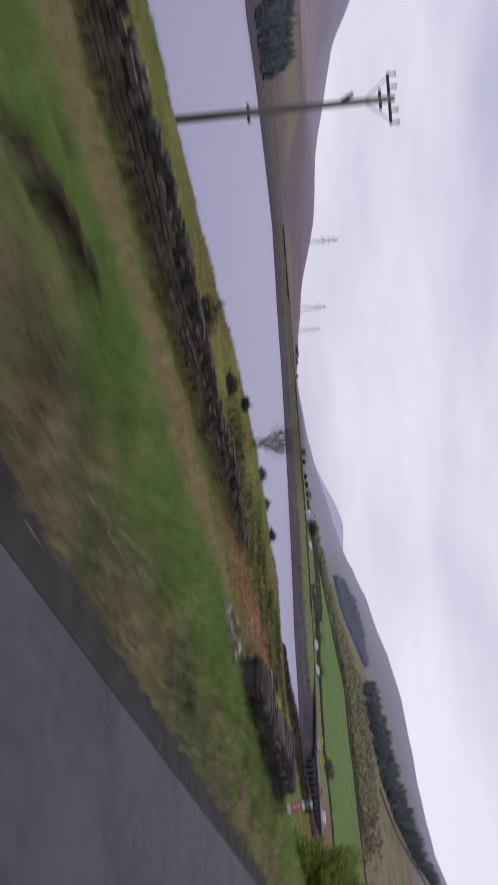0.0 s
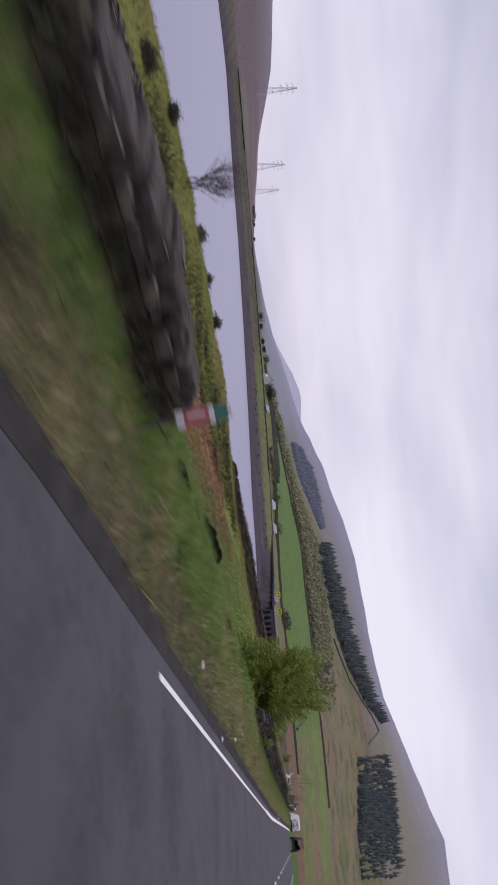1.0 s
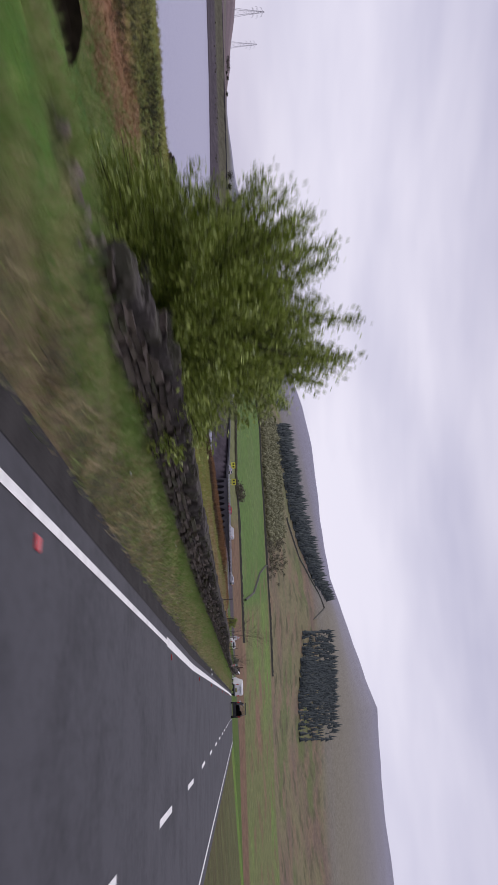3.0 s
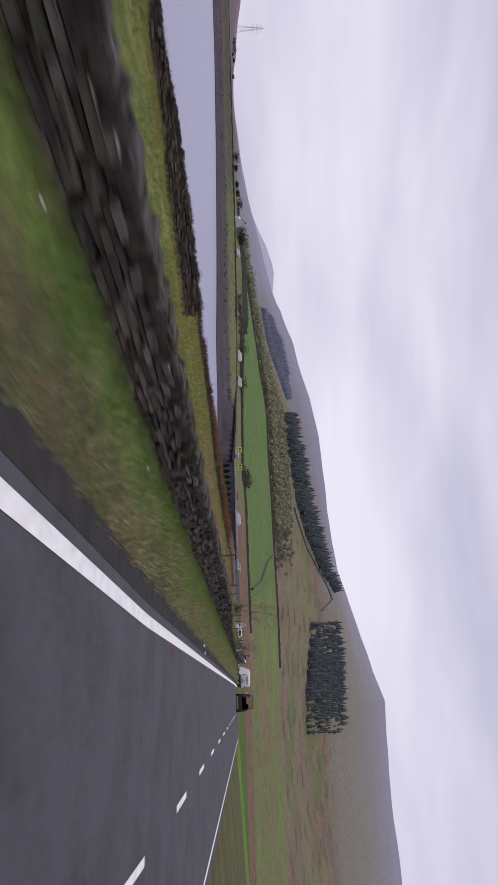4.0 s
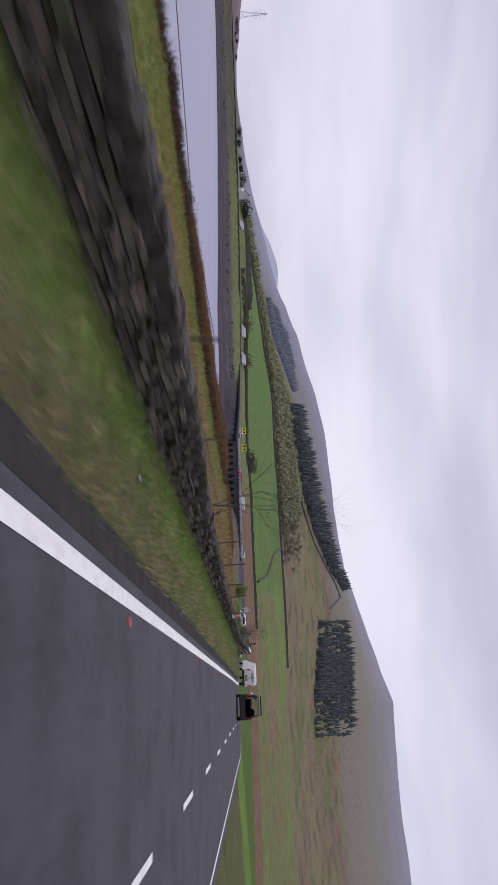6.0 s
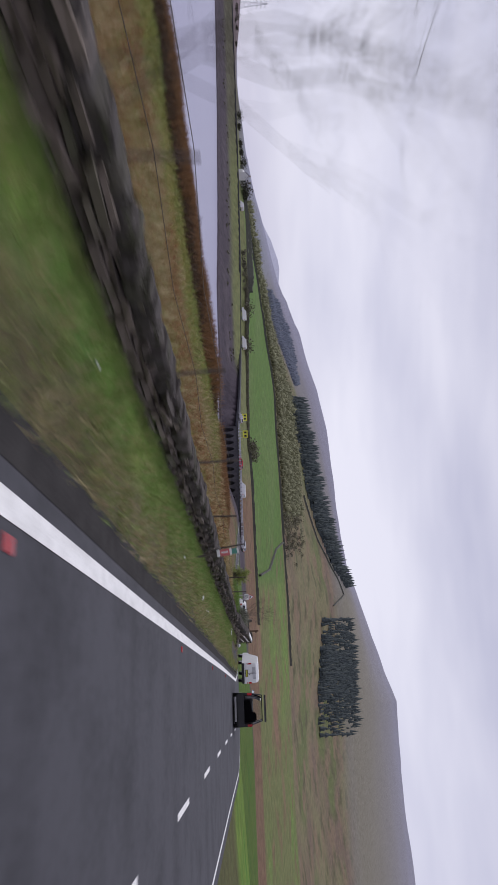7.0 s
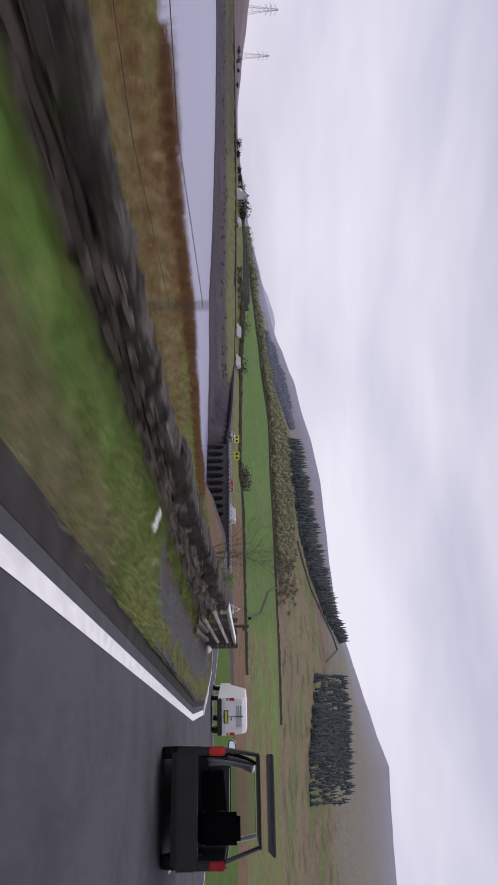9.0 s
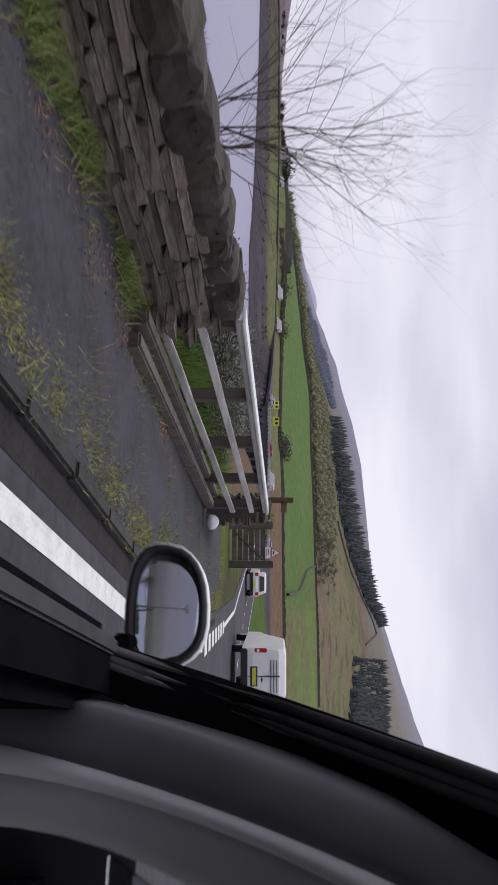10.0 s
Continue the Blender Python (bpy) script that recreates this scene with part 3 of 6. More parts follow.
    lay(f * smooth(193, 199, past) * smooth(-0.3, 0.5, wave(x, y, 25, 7)), c(0.12, 0.13, 0.06))
    lay(f * smooth(193, 199, past) * smooth(13, 10, th), c(0.155, 0.14, 0.075))
    speck = smooth(0.25, 0.6, wave(x, y, 4.3, 41)) * smooth(13, 8, th) * smooth(58, 64, past)
    lay(f * speck * smooth(198, 190, past) * 0.8, c(0.15, 0.1, 0.06))
    moor = f * smooth(193, 205, past) * smooth(14, 11, th)
    lay(moor * smooth(-0.1, 0.5, wave(x, y, 33, 14)), c(0.14, 0.1, 0.075))
    lay(moor * smooth(0.1, 0.6, wave(x, y, 22, 15)), c(0.11, 0.125, 0.05))
    lay(moor * smooth(0.1, 0.5, wave(x, y, 7, 16)), c(0.17, 0.125, 0.08))
    lay(moor * smooth(0.3, 0.6, wave(x, y, 5, 18)), c(0.09, 0.085, 0.045))
    # higher slopes greyed and blued in colour for haze
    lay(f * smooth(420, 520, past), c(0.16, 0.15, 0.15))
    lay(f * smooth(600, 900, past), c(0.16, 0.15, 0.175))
    # valley side tinted blue-grey to stand for haze
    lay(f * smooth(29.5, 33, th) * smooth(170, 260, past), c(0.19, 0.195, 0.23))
    lay(f * smooth(38, 44, th) * smooth(22, 30, past), c(0.085, 0.08, 0.055))
    lay(f * smooth(44, 49, th) * smooth(36, 60, past), c(0.115, 0.085, 0.095))
    lay(f * smooth(44, 49, th) * smooth(70, 100, past) * smooth(190, 150, past) * smooth(-0.2, 0.4, wave(x, y, 60, 17)), c(0.13, 0.13, 0.085))
    lay(f * smooth(42, 48, th) * smooth(150, 260, past) * smooth(-0.4, 0.6, wave(x, y, 110, 3)), c(0.2, 0.145, 0.145))
    lay(f * smooth(9, 6, th) * smooth(420, 520, past), c(0.17, 0.155, 0.12))
    # distance: haze put into the moorland colour, lavender grey and then paler
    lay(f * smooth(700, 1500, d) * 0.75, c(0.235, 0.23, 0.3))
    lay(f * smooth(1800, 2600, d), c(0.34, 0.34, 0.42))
    return col


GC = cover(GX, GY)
nx, ny = GX.shape
idx = np.arange(nx * ny).reshape(nx, ny)
quads = np.stack([idx[:-1, :-1], idx[1:, :-1], idx[1:, 1:], idx[:-1, 1:]], -1).reshape(-1, 4)
me = bpy.data.meshes.new("ground")
me.vertices.add(nx * ny)
me.vertices.foreach_set("co", np.stack([GX, GY, GZ], -1).reshape(-1))
me.loops.add(quads.size)
me.loops.foreach_set("vertex_index", quads.reshape(-1))
me.polygons.add(len(quads))
me.polygons.foreach_set("loop_start", np.arange(0, quads.size, 4))
me.polygons.foreach_set("use_smooth", np.ones(len(quads), bool))
me.update()
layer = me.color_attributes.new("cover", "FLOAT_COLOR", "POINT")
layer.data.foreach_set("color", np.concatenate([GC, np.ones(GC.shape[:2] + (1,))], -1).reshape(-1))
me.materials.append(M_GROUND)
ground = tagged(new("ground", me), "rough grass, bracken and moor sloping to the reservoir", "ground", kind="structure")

wv = [(-4500, -4500, WATER_Z), (-14, -4500, WATER_Z), (-14, 520, WATER_Z), (-4500, 520, WATER_Z)]
water = tagged(raw("water", wv, [(0, 1, 2, 3)], M_WATER), "calm grey reservoir water under an overcast sky", "reservoir", kind="structure")


# ---- the road ----
def ribbon(name, ys, off0, off1, lift, material, parent=None, thick=0.0):
    """A strip along the road between two distances from its left edge."""
    verts, faces = [], []
    for y in ys:
        sl = (edge_x(y + 0.5) - edge_x(y - 0.5))
        k = math.hypot(1, sl)
        for o in (off0, off1):
            verts.append((edge_x(y) + o / k, y - sl * o / k, road_z(y) + lift))
    for i in range(len(ys) - 1):
        a = 2 * i
        faces.append((a, a + 1, a + 3, a + 2))
    if thick:
        n0 = len(verts)
        verts += [(x, y, z - thick) for x, y, z in verts]
        for i in range(len(ys) - 1):
            a = 2 * i
            faces.append((a + 2, a, n0 + a, n0 + a + 2)[::-1])
            faces.append((a + 1, a + 3, n0 + a + 3, n0 + a + 1)[::-1])
    return raw(name, verts, faces, material, parent)


ys_road = np.arange(-58, 284.1, 2.0)
road = tagged(ribbon("road", ys_road, -0.05, ROAD_W, 0.0, M_TARMAC, thick=0.12), "worn grey tarmac road with white lines", "road", kind="structure")
for y0, y1, a, b in ((21, 47, 0.395, 0.47), (47, 112, 0.34, 0.5), (112, 137, 0.35, 0.51)):
    tagged(ribbon("edge_line", np.arange(y0, y1 + 0.1, 1.0), a, b, 0.005, M_LINE, road), "worn white edge line")
ribbon("edge_line", np.arange(143, 283, 1.0), 0.38, 0.51, 0.005, M_LINE, road)
ribbon("edge_line", np.arange(-58, 283, 1.0), ROAD_W - 0.5, ROAD_W - 0.38, 0.005, M_LINE, road)
for k in range(56):
    y0 = -50 + k * 6.0
    if y0 < 280:
        ribbon("centre_dash", [y0, y0 + 1.0, y0 + 2.0], 3.05, 3.16, 0.005, M_LINE, road)
for k in range(7):
    y0 = 137.4 + k * 0.9
    ribbon("give_way_dash", [y0, y0 + 0.55], 0.3, 0.62, 0.006, M_LINE, road)

for k in range(10):
    y0 = 29.08 + k * 9.39
    bm = bmesh.new()
    box(bm, -0.05, 0.05, -0.05, 0.05, -0.01, 0.016, 0.006)
    stud = part("road_stud", bm, M_WHITE, road, "small red reflecting road stud")
    stud.data.materials[0] = M_LAMPRED
    stud.location = (float(edge_x(y0)) + 0.62, y0, 0.0)
tagged(ribbon("gutter", np.arange(-58, 141, 1.0), -0.12, 0.2, 0.004, M_MUD, road), "dark muddy gutter along the verge")
# the road beyond the viaduct, rising along the far shore
def far_place(th, past):
    """The place at a bearing, so far behind the far shore line."""
    d = np.interp(th, TH, SHORE) + past
    for _ in range(3):
        x, y = FAR_EYE[0] - d * math.sin(radians(th)), FAR_EYE[1] + d * math.cos(radians(th))
        d += past - float(far_z(np.array([x]), np.array([y]))[1][0])
    return x, y


def far_road(th):
    return far_place(th, float(np.interp(th, [19.3, 26], [4.0, 44.0])))


fv, ff_ = [], []
ths = np.arange(19.3, 60, 0.5)
for th in ths:
    a, b = Vector(far_road(th)), Vector(far_road(th + 0.3))
    d = (b - a).normalized()
    z = float(np.interp(th, FAR_TH, FAR_Z)) + 0.3
    for s_ in (-3.0, 3.0):
        fv.append((a.x - d.y * s_, a.y + d.x * s_, z))
nf = len(fv)
fv += [(x, y, z - 0.6) for x, y, z in fv]
for i in range(len(ths) - 1):
    a = 2 * i
    ff_ += [(a, a + 2, a + 3, a + 1), (a, a + 2, nf + a + 2, nf + a), (a + 1, a + 3, nf + a + 3, nf + a + 1)]
raw("far_carriageway", fv, ff_, M_TARMAC, road)

# ---- dry-stone walls ----
def stone_shape(seed):
    """A rough squared stone, one unit each way, with worn corners."""
    r = np.random.default_rng(seed)
    bm = bmesh.new()
    box(bm, -0.5, 0.5, -0.5, 0.5, -0.5, 0.5)
    bmesh.ops.bevel(bm, geom=bm.edges[:], offset=0.08, segments=1, affect="EDGES")
    for v in bm.verts:
        v.co += Vector(r.normal(0, 0.05, 3))
    bm.normal_update()
    vs = np.array([v.co[:] for v in bm.verts])
    fs = [[v.index for v in f.verts] for f in bm.faces]
    bm.free()
    return vs, fs


def round_shape(seed):
    """A weathered coping stone with rounded shoulders."""
    r = np.random.default_rng(seed)
    bm = bmesh.new()
    bmesh.ops.create_icosphere(bm, subdivisions=3, radius=0.5)
    shift = Vector(r.uniform(0, 50, 3))
    for v in bm.verts:
        c = v.co * 2
        v.co = Vector([math.copysign(abs(k) ** 0.6, k) * 0.5 for k in c]) * (1 + 0.22 * noise.noise(c * 1.3 + shift) + 0.09 * noise.noise(c * 4 + shift))
    vs = np.array([v.co[:] for v in bm.verts])
    fs = [[v.index for v in f.verts] for f in bm.faces]
    bm.free()
    return vs, fs


SHAPES = [stone_shape(100 + i) for i in range(8)]
SHAPE_MESH = []
for vs_, fs_ in SHAPES:
    sm = bpy.data.meshes.new("stone")
    sm.from_pydata(vs_.tolist(), [], fs_)
    sm.materials.append(M_STONE)
    SHAPE_MESH.append(sm)
SHAPES += [round_shape(200 + i) for i in range(5)]


class Heap:
    """Collects many stones into one mesh."""

    def __init__(self):
        self.v, self.f, self.n = [], [], 0

    def add(self, shape, m):
        vs, fs = SHAPES[shape]
        p = vs @ np.array(m.to_3x3()).T + np.array(m.translation)
        self.v.append(p)
        self.f += [[i + self.n for i in f] for f in fs]
        self.n += len(vs)

    def build(self, name, material, parent=None, label=""):
        return raw(name, np.concatenate(self.v).tolist(), self.f, material, parent, label)


def stone_wall(name, line, top, thick, label, single=(1e9, 1e9), length=(0.16, 0.42), course=(0.075, 0.125), base_drop=0.15, ragged=0.1, faces=(-1, 1), slabs=1e9, rounded=False):
    """A wall along a line of points (x, y, ground z) with its top height at each; stones between the two places in `single` are pieces of their own, and past `slabs` it is laid in long thin slabs."""
    wall = thing(name, Matrix(), label, "stone wall")
    heap, cope, singles = Heap(), Heap(), 0
    pts = [Vector(p) for p in line]
    seg = [(b - a).to_2d().length for a, b in zip(pts, pts[1:])]
    total = sum(seg)
    cum = np.concatenate([[0], np.cumsum(seg)])

    def at(s):
        s = min(max(s, 0), total)
        return (float(np.interp(s, cum, [p.x for p in pts])), float(np.interp(s, cum, [p.y for p in pts])),
                float(np.interp(s, cum, [p.z for p in pts])), float(np.interp(s, cum, top)))

    core = bmesh.new()
    rings = []
    for s in np.linspace(0.05, total - 0.05, max(2, int(total / 1.0))):
        x, y, zb, zt = at(s)
        x2, y2, *_ = at(s + 0.2)
        x1, y1, *_ = at(s - 0.2)
        d = Vector((x2 - x1, y2 - y1)).normalized()
        w0, w1 = thick / 2 - 0.09, thick / 2 - 0.13
        n = Vector((-d.y, d.x))
        rings.append([(x + n.x * k, y + n.y * k, z) for k, z in ((-w0, zb - 0.4), (w0, zb - 0.4), (w1, zt - 0.14), (-w1, zt - 0.14))])
    loft(core, rings)
    part("core", core, M_EARTH, wall)

    def put(s, off, z, size, tilt=0.0, top_=False, loose=0.05, kind_=None):
        nonlocal singles
        x, y, *_ = at(s)
        x2, y2, *_ = at(s + 0.15)
        x1, y1, *_ = at(s - 0.15)
        ang = math.atan2(y2 - y1, x2 - x1)
        d = Vector((math.cos(ang), math.sin(ang)))
        m = Matrix.LocRotScale((x - d.y * off, y + d.x * off, z), Euler((rng.normal(0, loose), rng.normal(0, loose * 0.56) + tilt, ang + rng.normal(0, loose))), size)
        k = int(rng.integers(0, 8)) if kind_ is None else kind_
        if top_:
            cope.add(k, m)
        elif single[0] <= y <= single[1] and off < 0.05 and singles < 290:
            ob = new("stone", SHAPE_MESH[k])
            ob.parent = wall
            ob.matrix_basis = m
            singles += 1
        else:
            heap.add(k, m)

    for side in faces:
        z = -base_drop
        row = 0
        while z < 1.6:
            ch = rng.uniform(*course)
            s = rng.uniform(0, 0.2)
            used = False
            while s < total:
                ln = rng.uniform(*length) * (1.35 if row == 0 else 1)
                x, y, zb, zt = at(s + ln / 2)
                flat = y > slabs
                if flat:
                    ln *= 1.3
                if zb + z + ch < zt - 0.1 + rng.normal(0, ragged * 0.4):
                    used = True
                    deep = rng.uniform(0.17, 0.27)
                    put(s + ln / 2, -side * (thick / 2 - deep / 2 + rng.normal(0, 0.013 if flat else 0.028)) * (1 - 0.12 * z), zb + z + ch / 2, (ln * 0.98, deep, ch * (rng.uniform(0.86, 1.05) if flat else rng.uniform(0.7, 1.08))), loose=0.016 if flat else 0.05)
                s += ln
            if not used:
                break
            z += ch * 0.96
            row += 1
    s = 0.1
    while s < total:  # the coping, stones on edge
        x, y, zb, zt = at(s)
        tall = min(1.0, max(0.0, (zt - zb - 0.5) / 0.35))  # bigger coping on the high stretch
        ln = rng.uniform(0.06, 0.13) * (1 + 0.5 * tall)
        hgt = rng.uniform(0.11, 0.18) * (1 + 0.8 * tall)
        if y > slabs:
            ln = rng.uniform(0.2, 0.42)
            hgt = rng.uniform(0.3, 0.38)
            put(s + ln / 2, rng.normal(0, 0.02), zt - 0.12 + hgt * 0.05, (ln * 1.4, thick * rng.uniform(0.95, 1.12), hgt), rng.normal(0.0, 0.1), True, 0.05, 8 + int(rng.integers(0, 5)))
        elif rounded:
            ln, hgt = rng.uniform(0.13, 0.27), rng.uniform(0.17, 0.27)
            put(s + ln / 2, rng.normal(0, 0.03), zt - 0.12, (ln * 1.35, thick * rng.uniform(0.75, 1.05), hgt), rng.normal(0.05, 0.22), True, 0.08, 8 + int(rng.integers(0, 5)))
        elif rng.random() > ragged * 0.8:
            put(s + ln / 2, rng.normal(0, 0.03), zt - 0.12 + hgt * 0.2, (ln * 1.1, thick * rng.uniform(0.6, 0.95), hgt), rng.normal(0.1, 0.3), True)
        s += ln
    tagged(heap.build("masonry", M_STONES, wall), kind="stuff")
    tagged(cope.build("coping", M_COPING, wall, "dark mossy upright coping stones"), kind="stuff")
    return wall


def along(xs, ys):
    return [(x, y, hz(x, y)) for x, y in zip(xs, ys)]


# the long roadside wall, down to the wooden rails
WALL_Y, WALL_X = [39.4, 48, 56, 66, 92, 100, 120, 126.4, 129.6], [-3.72, -3.5, -3.36, -3.45, -3.47, -3.58, -3.62, -3.66, -3.8]
TOP_Y = [39.4, 40.2, 43.2, 45.5, 50, 56, 60, 66, 73, 78, 83, 88, 95, 106, 116, 122, 126, 129.6]
TOP_Z = [0.42, 0.68, 0.68, 0.66, 0.66, 0.67, 0.67, 0.7, 0.74, 0.68, 0.54, 0.5, 0.47, 0.49, 0.5, 0.62, 0.78, 0.9]
yy = np.arange(39.4, 129.5, 2.0).tolist() + [129.6]
xx = np.interp(yy, WALL_Y, WALL_X)
tops = np.interp(yy, TOP_Y, TOP_Z)
stone_wall("roadside_wall", [(x, y, min(hz(x, y), 0.0)) for x, y in zip(xx, yy)], tops - 0.03, 0.42, "dark weathered dry-stone wall with upright coping beside the verge", single=(119.0, 130), length=(0.22, 0.7), course=(0.05, 0.1), slabs=118.5, rounded=True)
# the lower wall in the pasture
yy = np.arange(-12, 35.6, 2.5)
xx = np.interp(yy, [-12, 9, 14, 20, 27, 35.5], [-14.2, -14.6, -15.1, -15.9, -16.9, -18.5])
ln_ = along(xx, yy)
stone_wall("pasture_wall", ln_, [p[2] + float(np.interp(p[1], [9, 20, 27, 36], [1.0, 0.95, 0.8, 0.5])) + 0.08 * math.sin(1.3 * i) for i, p in enumerate(ln_)], 0.6, "mossy dry-stone wall running down the rough pasture", length=(0.16, 0.55), course=(0.08, 0.17), ragged=0.28)
# the ruined wall on the verge's bank
yy = np.array([13.8, 14.2, 14.9, 15.3, 15.7, 16.5, 17.4, 18.4, 19.4])
xx = np.interp(yy, [13.8, 19.4], [-3.85, -3.75])
ln_ = along(xx, yy)
stone_wall("ruined_wall", ln_, [0.5, 0.6, 0.6, 0.44, 0.58, 0.68, 0.74, 0.7, 0.62], 0.6, "dark tumbledown stretch of dry-stone wall on the verge bank", ragged=0.25, rounded=True)
# the wall near the water
yy = np.linspace(63.0, 68.4, 8)
xx = np.interp(yy, [63.0, 68.4], [-25.0, -13.2])
ln_ = along(xx, yy)
stone_wall("shore_wall", ln_, [p[2] + float(np.interp(p[0], [-25, -20, -13], [0.35, 0.65, 0.78])) for p in ln_], 0.45, "dark dry-stone wall running from the field up to the water's bank", length=(0.2, 0.5), course=(0.08, 0.14), ragged=0.15)

# fallen stones, each a piece of its pile
def stone_pile(name, label, n, x, y, sx, sy, lo, hi):
    p = thing(name, pose(x, y, hz(x, y)), label, "stone heap")
    for _ in range(n):
        px, py = x + rng.normal(0, sx), y + rng.uniform(-sy, sy)
        sc = rng.uniform(lo, hi)
        ob = new("stone", SHAPE_MESH[int(rng.integers(0, 8))])
        ob.parent = p
        ob.matrix_basis = Matrix.LocRotScale((px - x, py - y, hz(px, py) - hz(x, y) + sc * 0.2), Euler(rng.uniform(0, 3, 3)), (sc, sc * 0.8, sc * 0.6))


stone_pile("fallen_stones", "fallen stones at the broken end of the roadside wall", 14, -3.85, 38.8, 0.2, 0.6, 0.07, 0.18)
stone_pile("rubble_heap", "dark heap of stones fallen from the ruined wall", 26, -4.2, 13.4, 0.22, 0.5, 0.12, 0.28)

def peat_scar(line, high):
    """A low torn step in the turf: a ragged face of bare peat under an overhanging lip."""
    rings = []
    for i, s in enumerate(np.linspace(0, 1, 26)):
        x, y = line[0][0] + (line[1][0] - line[0][0]) * s, line[0][1] + (line[1][1] - line[0][1]) * s
        x += 0.12 * noise.noise(Vector((s * 9, 0, 3)))
        h_ = high * (1 - abs(2 * s - 1) ** 4) * (1 + 0.5 * noise.noise(Vector((s * 7, 1, 0)))) + 0.03
        z = hz(x, y)
        rings.append([(x + 0.22, y, z - 0.05), (x + 0.1 + 0.05 * noise.noise(Vector((s * 20, 2, 0))), y, z + h_ * 0.5), (x + 0.08, y, z + h_), (x - 0.08, y, z + h_ * 0.8), (x - 0.2, y, z - 0.05)])
    bm = bmesh.new()
    loft(bm, rings)
    return tagged(part("peat_scar", bm, M_PEAT), "dark bare scar of peat torn in the grass slope", "bare ground", kind="stuff")


peat_scar(((-11.35, 39.9), (-10.5, 43.9)), 0.4)
# a torn step along the verge bank
peat_scar(((-3.2, 5.3), (-3.5, 6.7)), 0.1)
for x, y0, y1 in ((-3.85, 20.9, 22.1), (-4.1, 22.5, 23.9), (-4.1, 29.2, 29.8), (-4.2, 33.7, 34.4)):
    peat_scar(((x, y0), (x - 0.15, y1)), 0.09)

# ---- footway and kerb by the wooden rails ----
footway = tagged(ribbon("pavement", np.arange(120.6, 141.1, 1.0), -2.05, -0.13, 0.05, M_PATH, thick=0.2), "dark mossy tarmac footway beside the wall", "footway", kind="structure")
kb = bmesh.new()
box(kb, -0.065, 0.065, -0.45, 0.45, -0.2, 0.065, 0.02)
kerb0 = part("kerb_stone", kb, M_KERB, footway)
kerb_mesh = kerb0.data
for k in range(23):
    y = 120.9 + k * 0.92
    ob = kerb0 if k == 0 else new("kerb_stone", kerb_mesh)
    ob.parent = footway
    sl = float(edge_x(y + 0.5) - edge_x(y - 0.5))
    ob.matrix_basis = Matrix.LocRotScale((float(edge_x(y)) - 0.07, y, float(road_z(y)) + rng.normal(0, 0.004)), Euler((0, 0, -math.atan(sl))), None)

# ---- wooden rails, pier and gate ----


def rail_fence():
    f = thing("rail_fence", pose(-3.75, 129.9, 0.05), "weathered grey post-and-rail fence between wall and stone pier", "fence")
    for y in (0.08, 1.7, 3.2, 4.7, 6.05):
        bm = bmesh.new()
        box(bm, -0.07, 0.07, y - 0.06, y + 0.06, -0.3, 0.8 + 0.02 * y, 0.012)
        part("post", bm, M_WOODDARK, f, "dark timber post")
    for z, rise, hgt in ((0.09, 0.052, 0.09), (0.47, 0.043, 0.085), (0.83, 0.021, 0.075)):
        bm = bmesh.new()
        box(bm, 0.07, 0.115, -0.1, 6.2, z - hgt / 2, z + hgt / 2, 0.01)
        bmesh.ops.subdivide_edges(bm, edges=[e for e in bm.edges if abs(e.verts[0].co.y - e.verts[1].co.y) > 3], cuts=6)
        for v in bm.verts:
            v.co.z += rise * v.co.y + 0.012 * noise.noise(Vector((v.co.y * 0.7, z * 9, 0)))
        part("rail", bm, M_WOOD, f)
    bm = bmesh.new()
    box(bm, -0.09, 0.14, -0.1, 6.25, 0.86, 0.895, 0.01)
    for v in bm.verts:
        v.co.z += 0.021 * v.co.y
    part("cap_rail", bm, M_WHITE, f, "pale top rail")
    for off, hgt in ((0.0, 0.1), (0.22, 0.15)):
        bm = bmesh.new()
        box(bm, -0.07, 0.07, -1.0, 6.0, -0.05, hgt, 0.02)
        for v in bm.verts:
            v.co.x += 0.78 - off - 0.108 * (v.co.y + 1.0)
        part("ground_sleeper", bm, M_WOODDARK, f, "dark timber laid along the ground")
    return f


rail_fence()
ln_ = [(-3.78, 136.45, -0.05), (-4.0, 137.1, -0.05), (-4.3, 138.0, -0.05)]
stone_wall("stone_pier", ln_, [1.0, 1.0, 0.95], 0.5, "short stone pier at the end of the rails", course=(0.05, 0.085), length=(0.16, 0.34), single=(136, 139))


def field_gate():
    g = thing("field_gate", pose(-5.95, 145.3, hz(-5.3, 145.4), 0, 0, -78), "small dark wooden gate on thick posts", "gate")
    for y in (0.0, 1.15):
        bm = bmesh.new()
        box(bm, -0.11, 0.11, y - 0.11, y + 0.11, -0.4, 1.3, 0.02)
        part("gate_post", bm, M_WOODDARK, g)
    for z in (0.15, 0.32, 0.49, 0.66, 0.83, 1.0):
        bm = bmesh.new()
        box(bm, -0.03, 0.03, 0.12, 1.03, z - 0.07, z + 0.07, 0.008)
        part("bar", bm, M_WOODDARK, g)
    bm = bmesh.new()
    rod(bm, (0.05, 0.18, 0.15), (0.05, 1.0, 1.0), 0.03, 0.03, 6)
    part("brace", bm, M_WOODDARK, g)
    return g


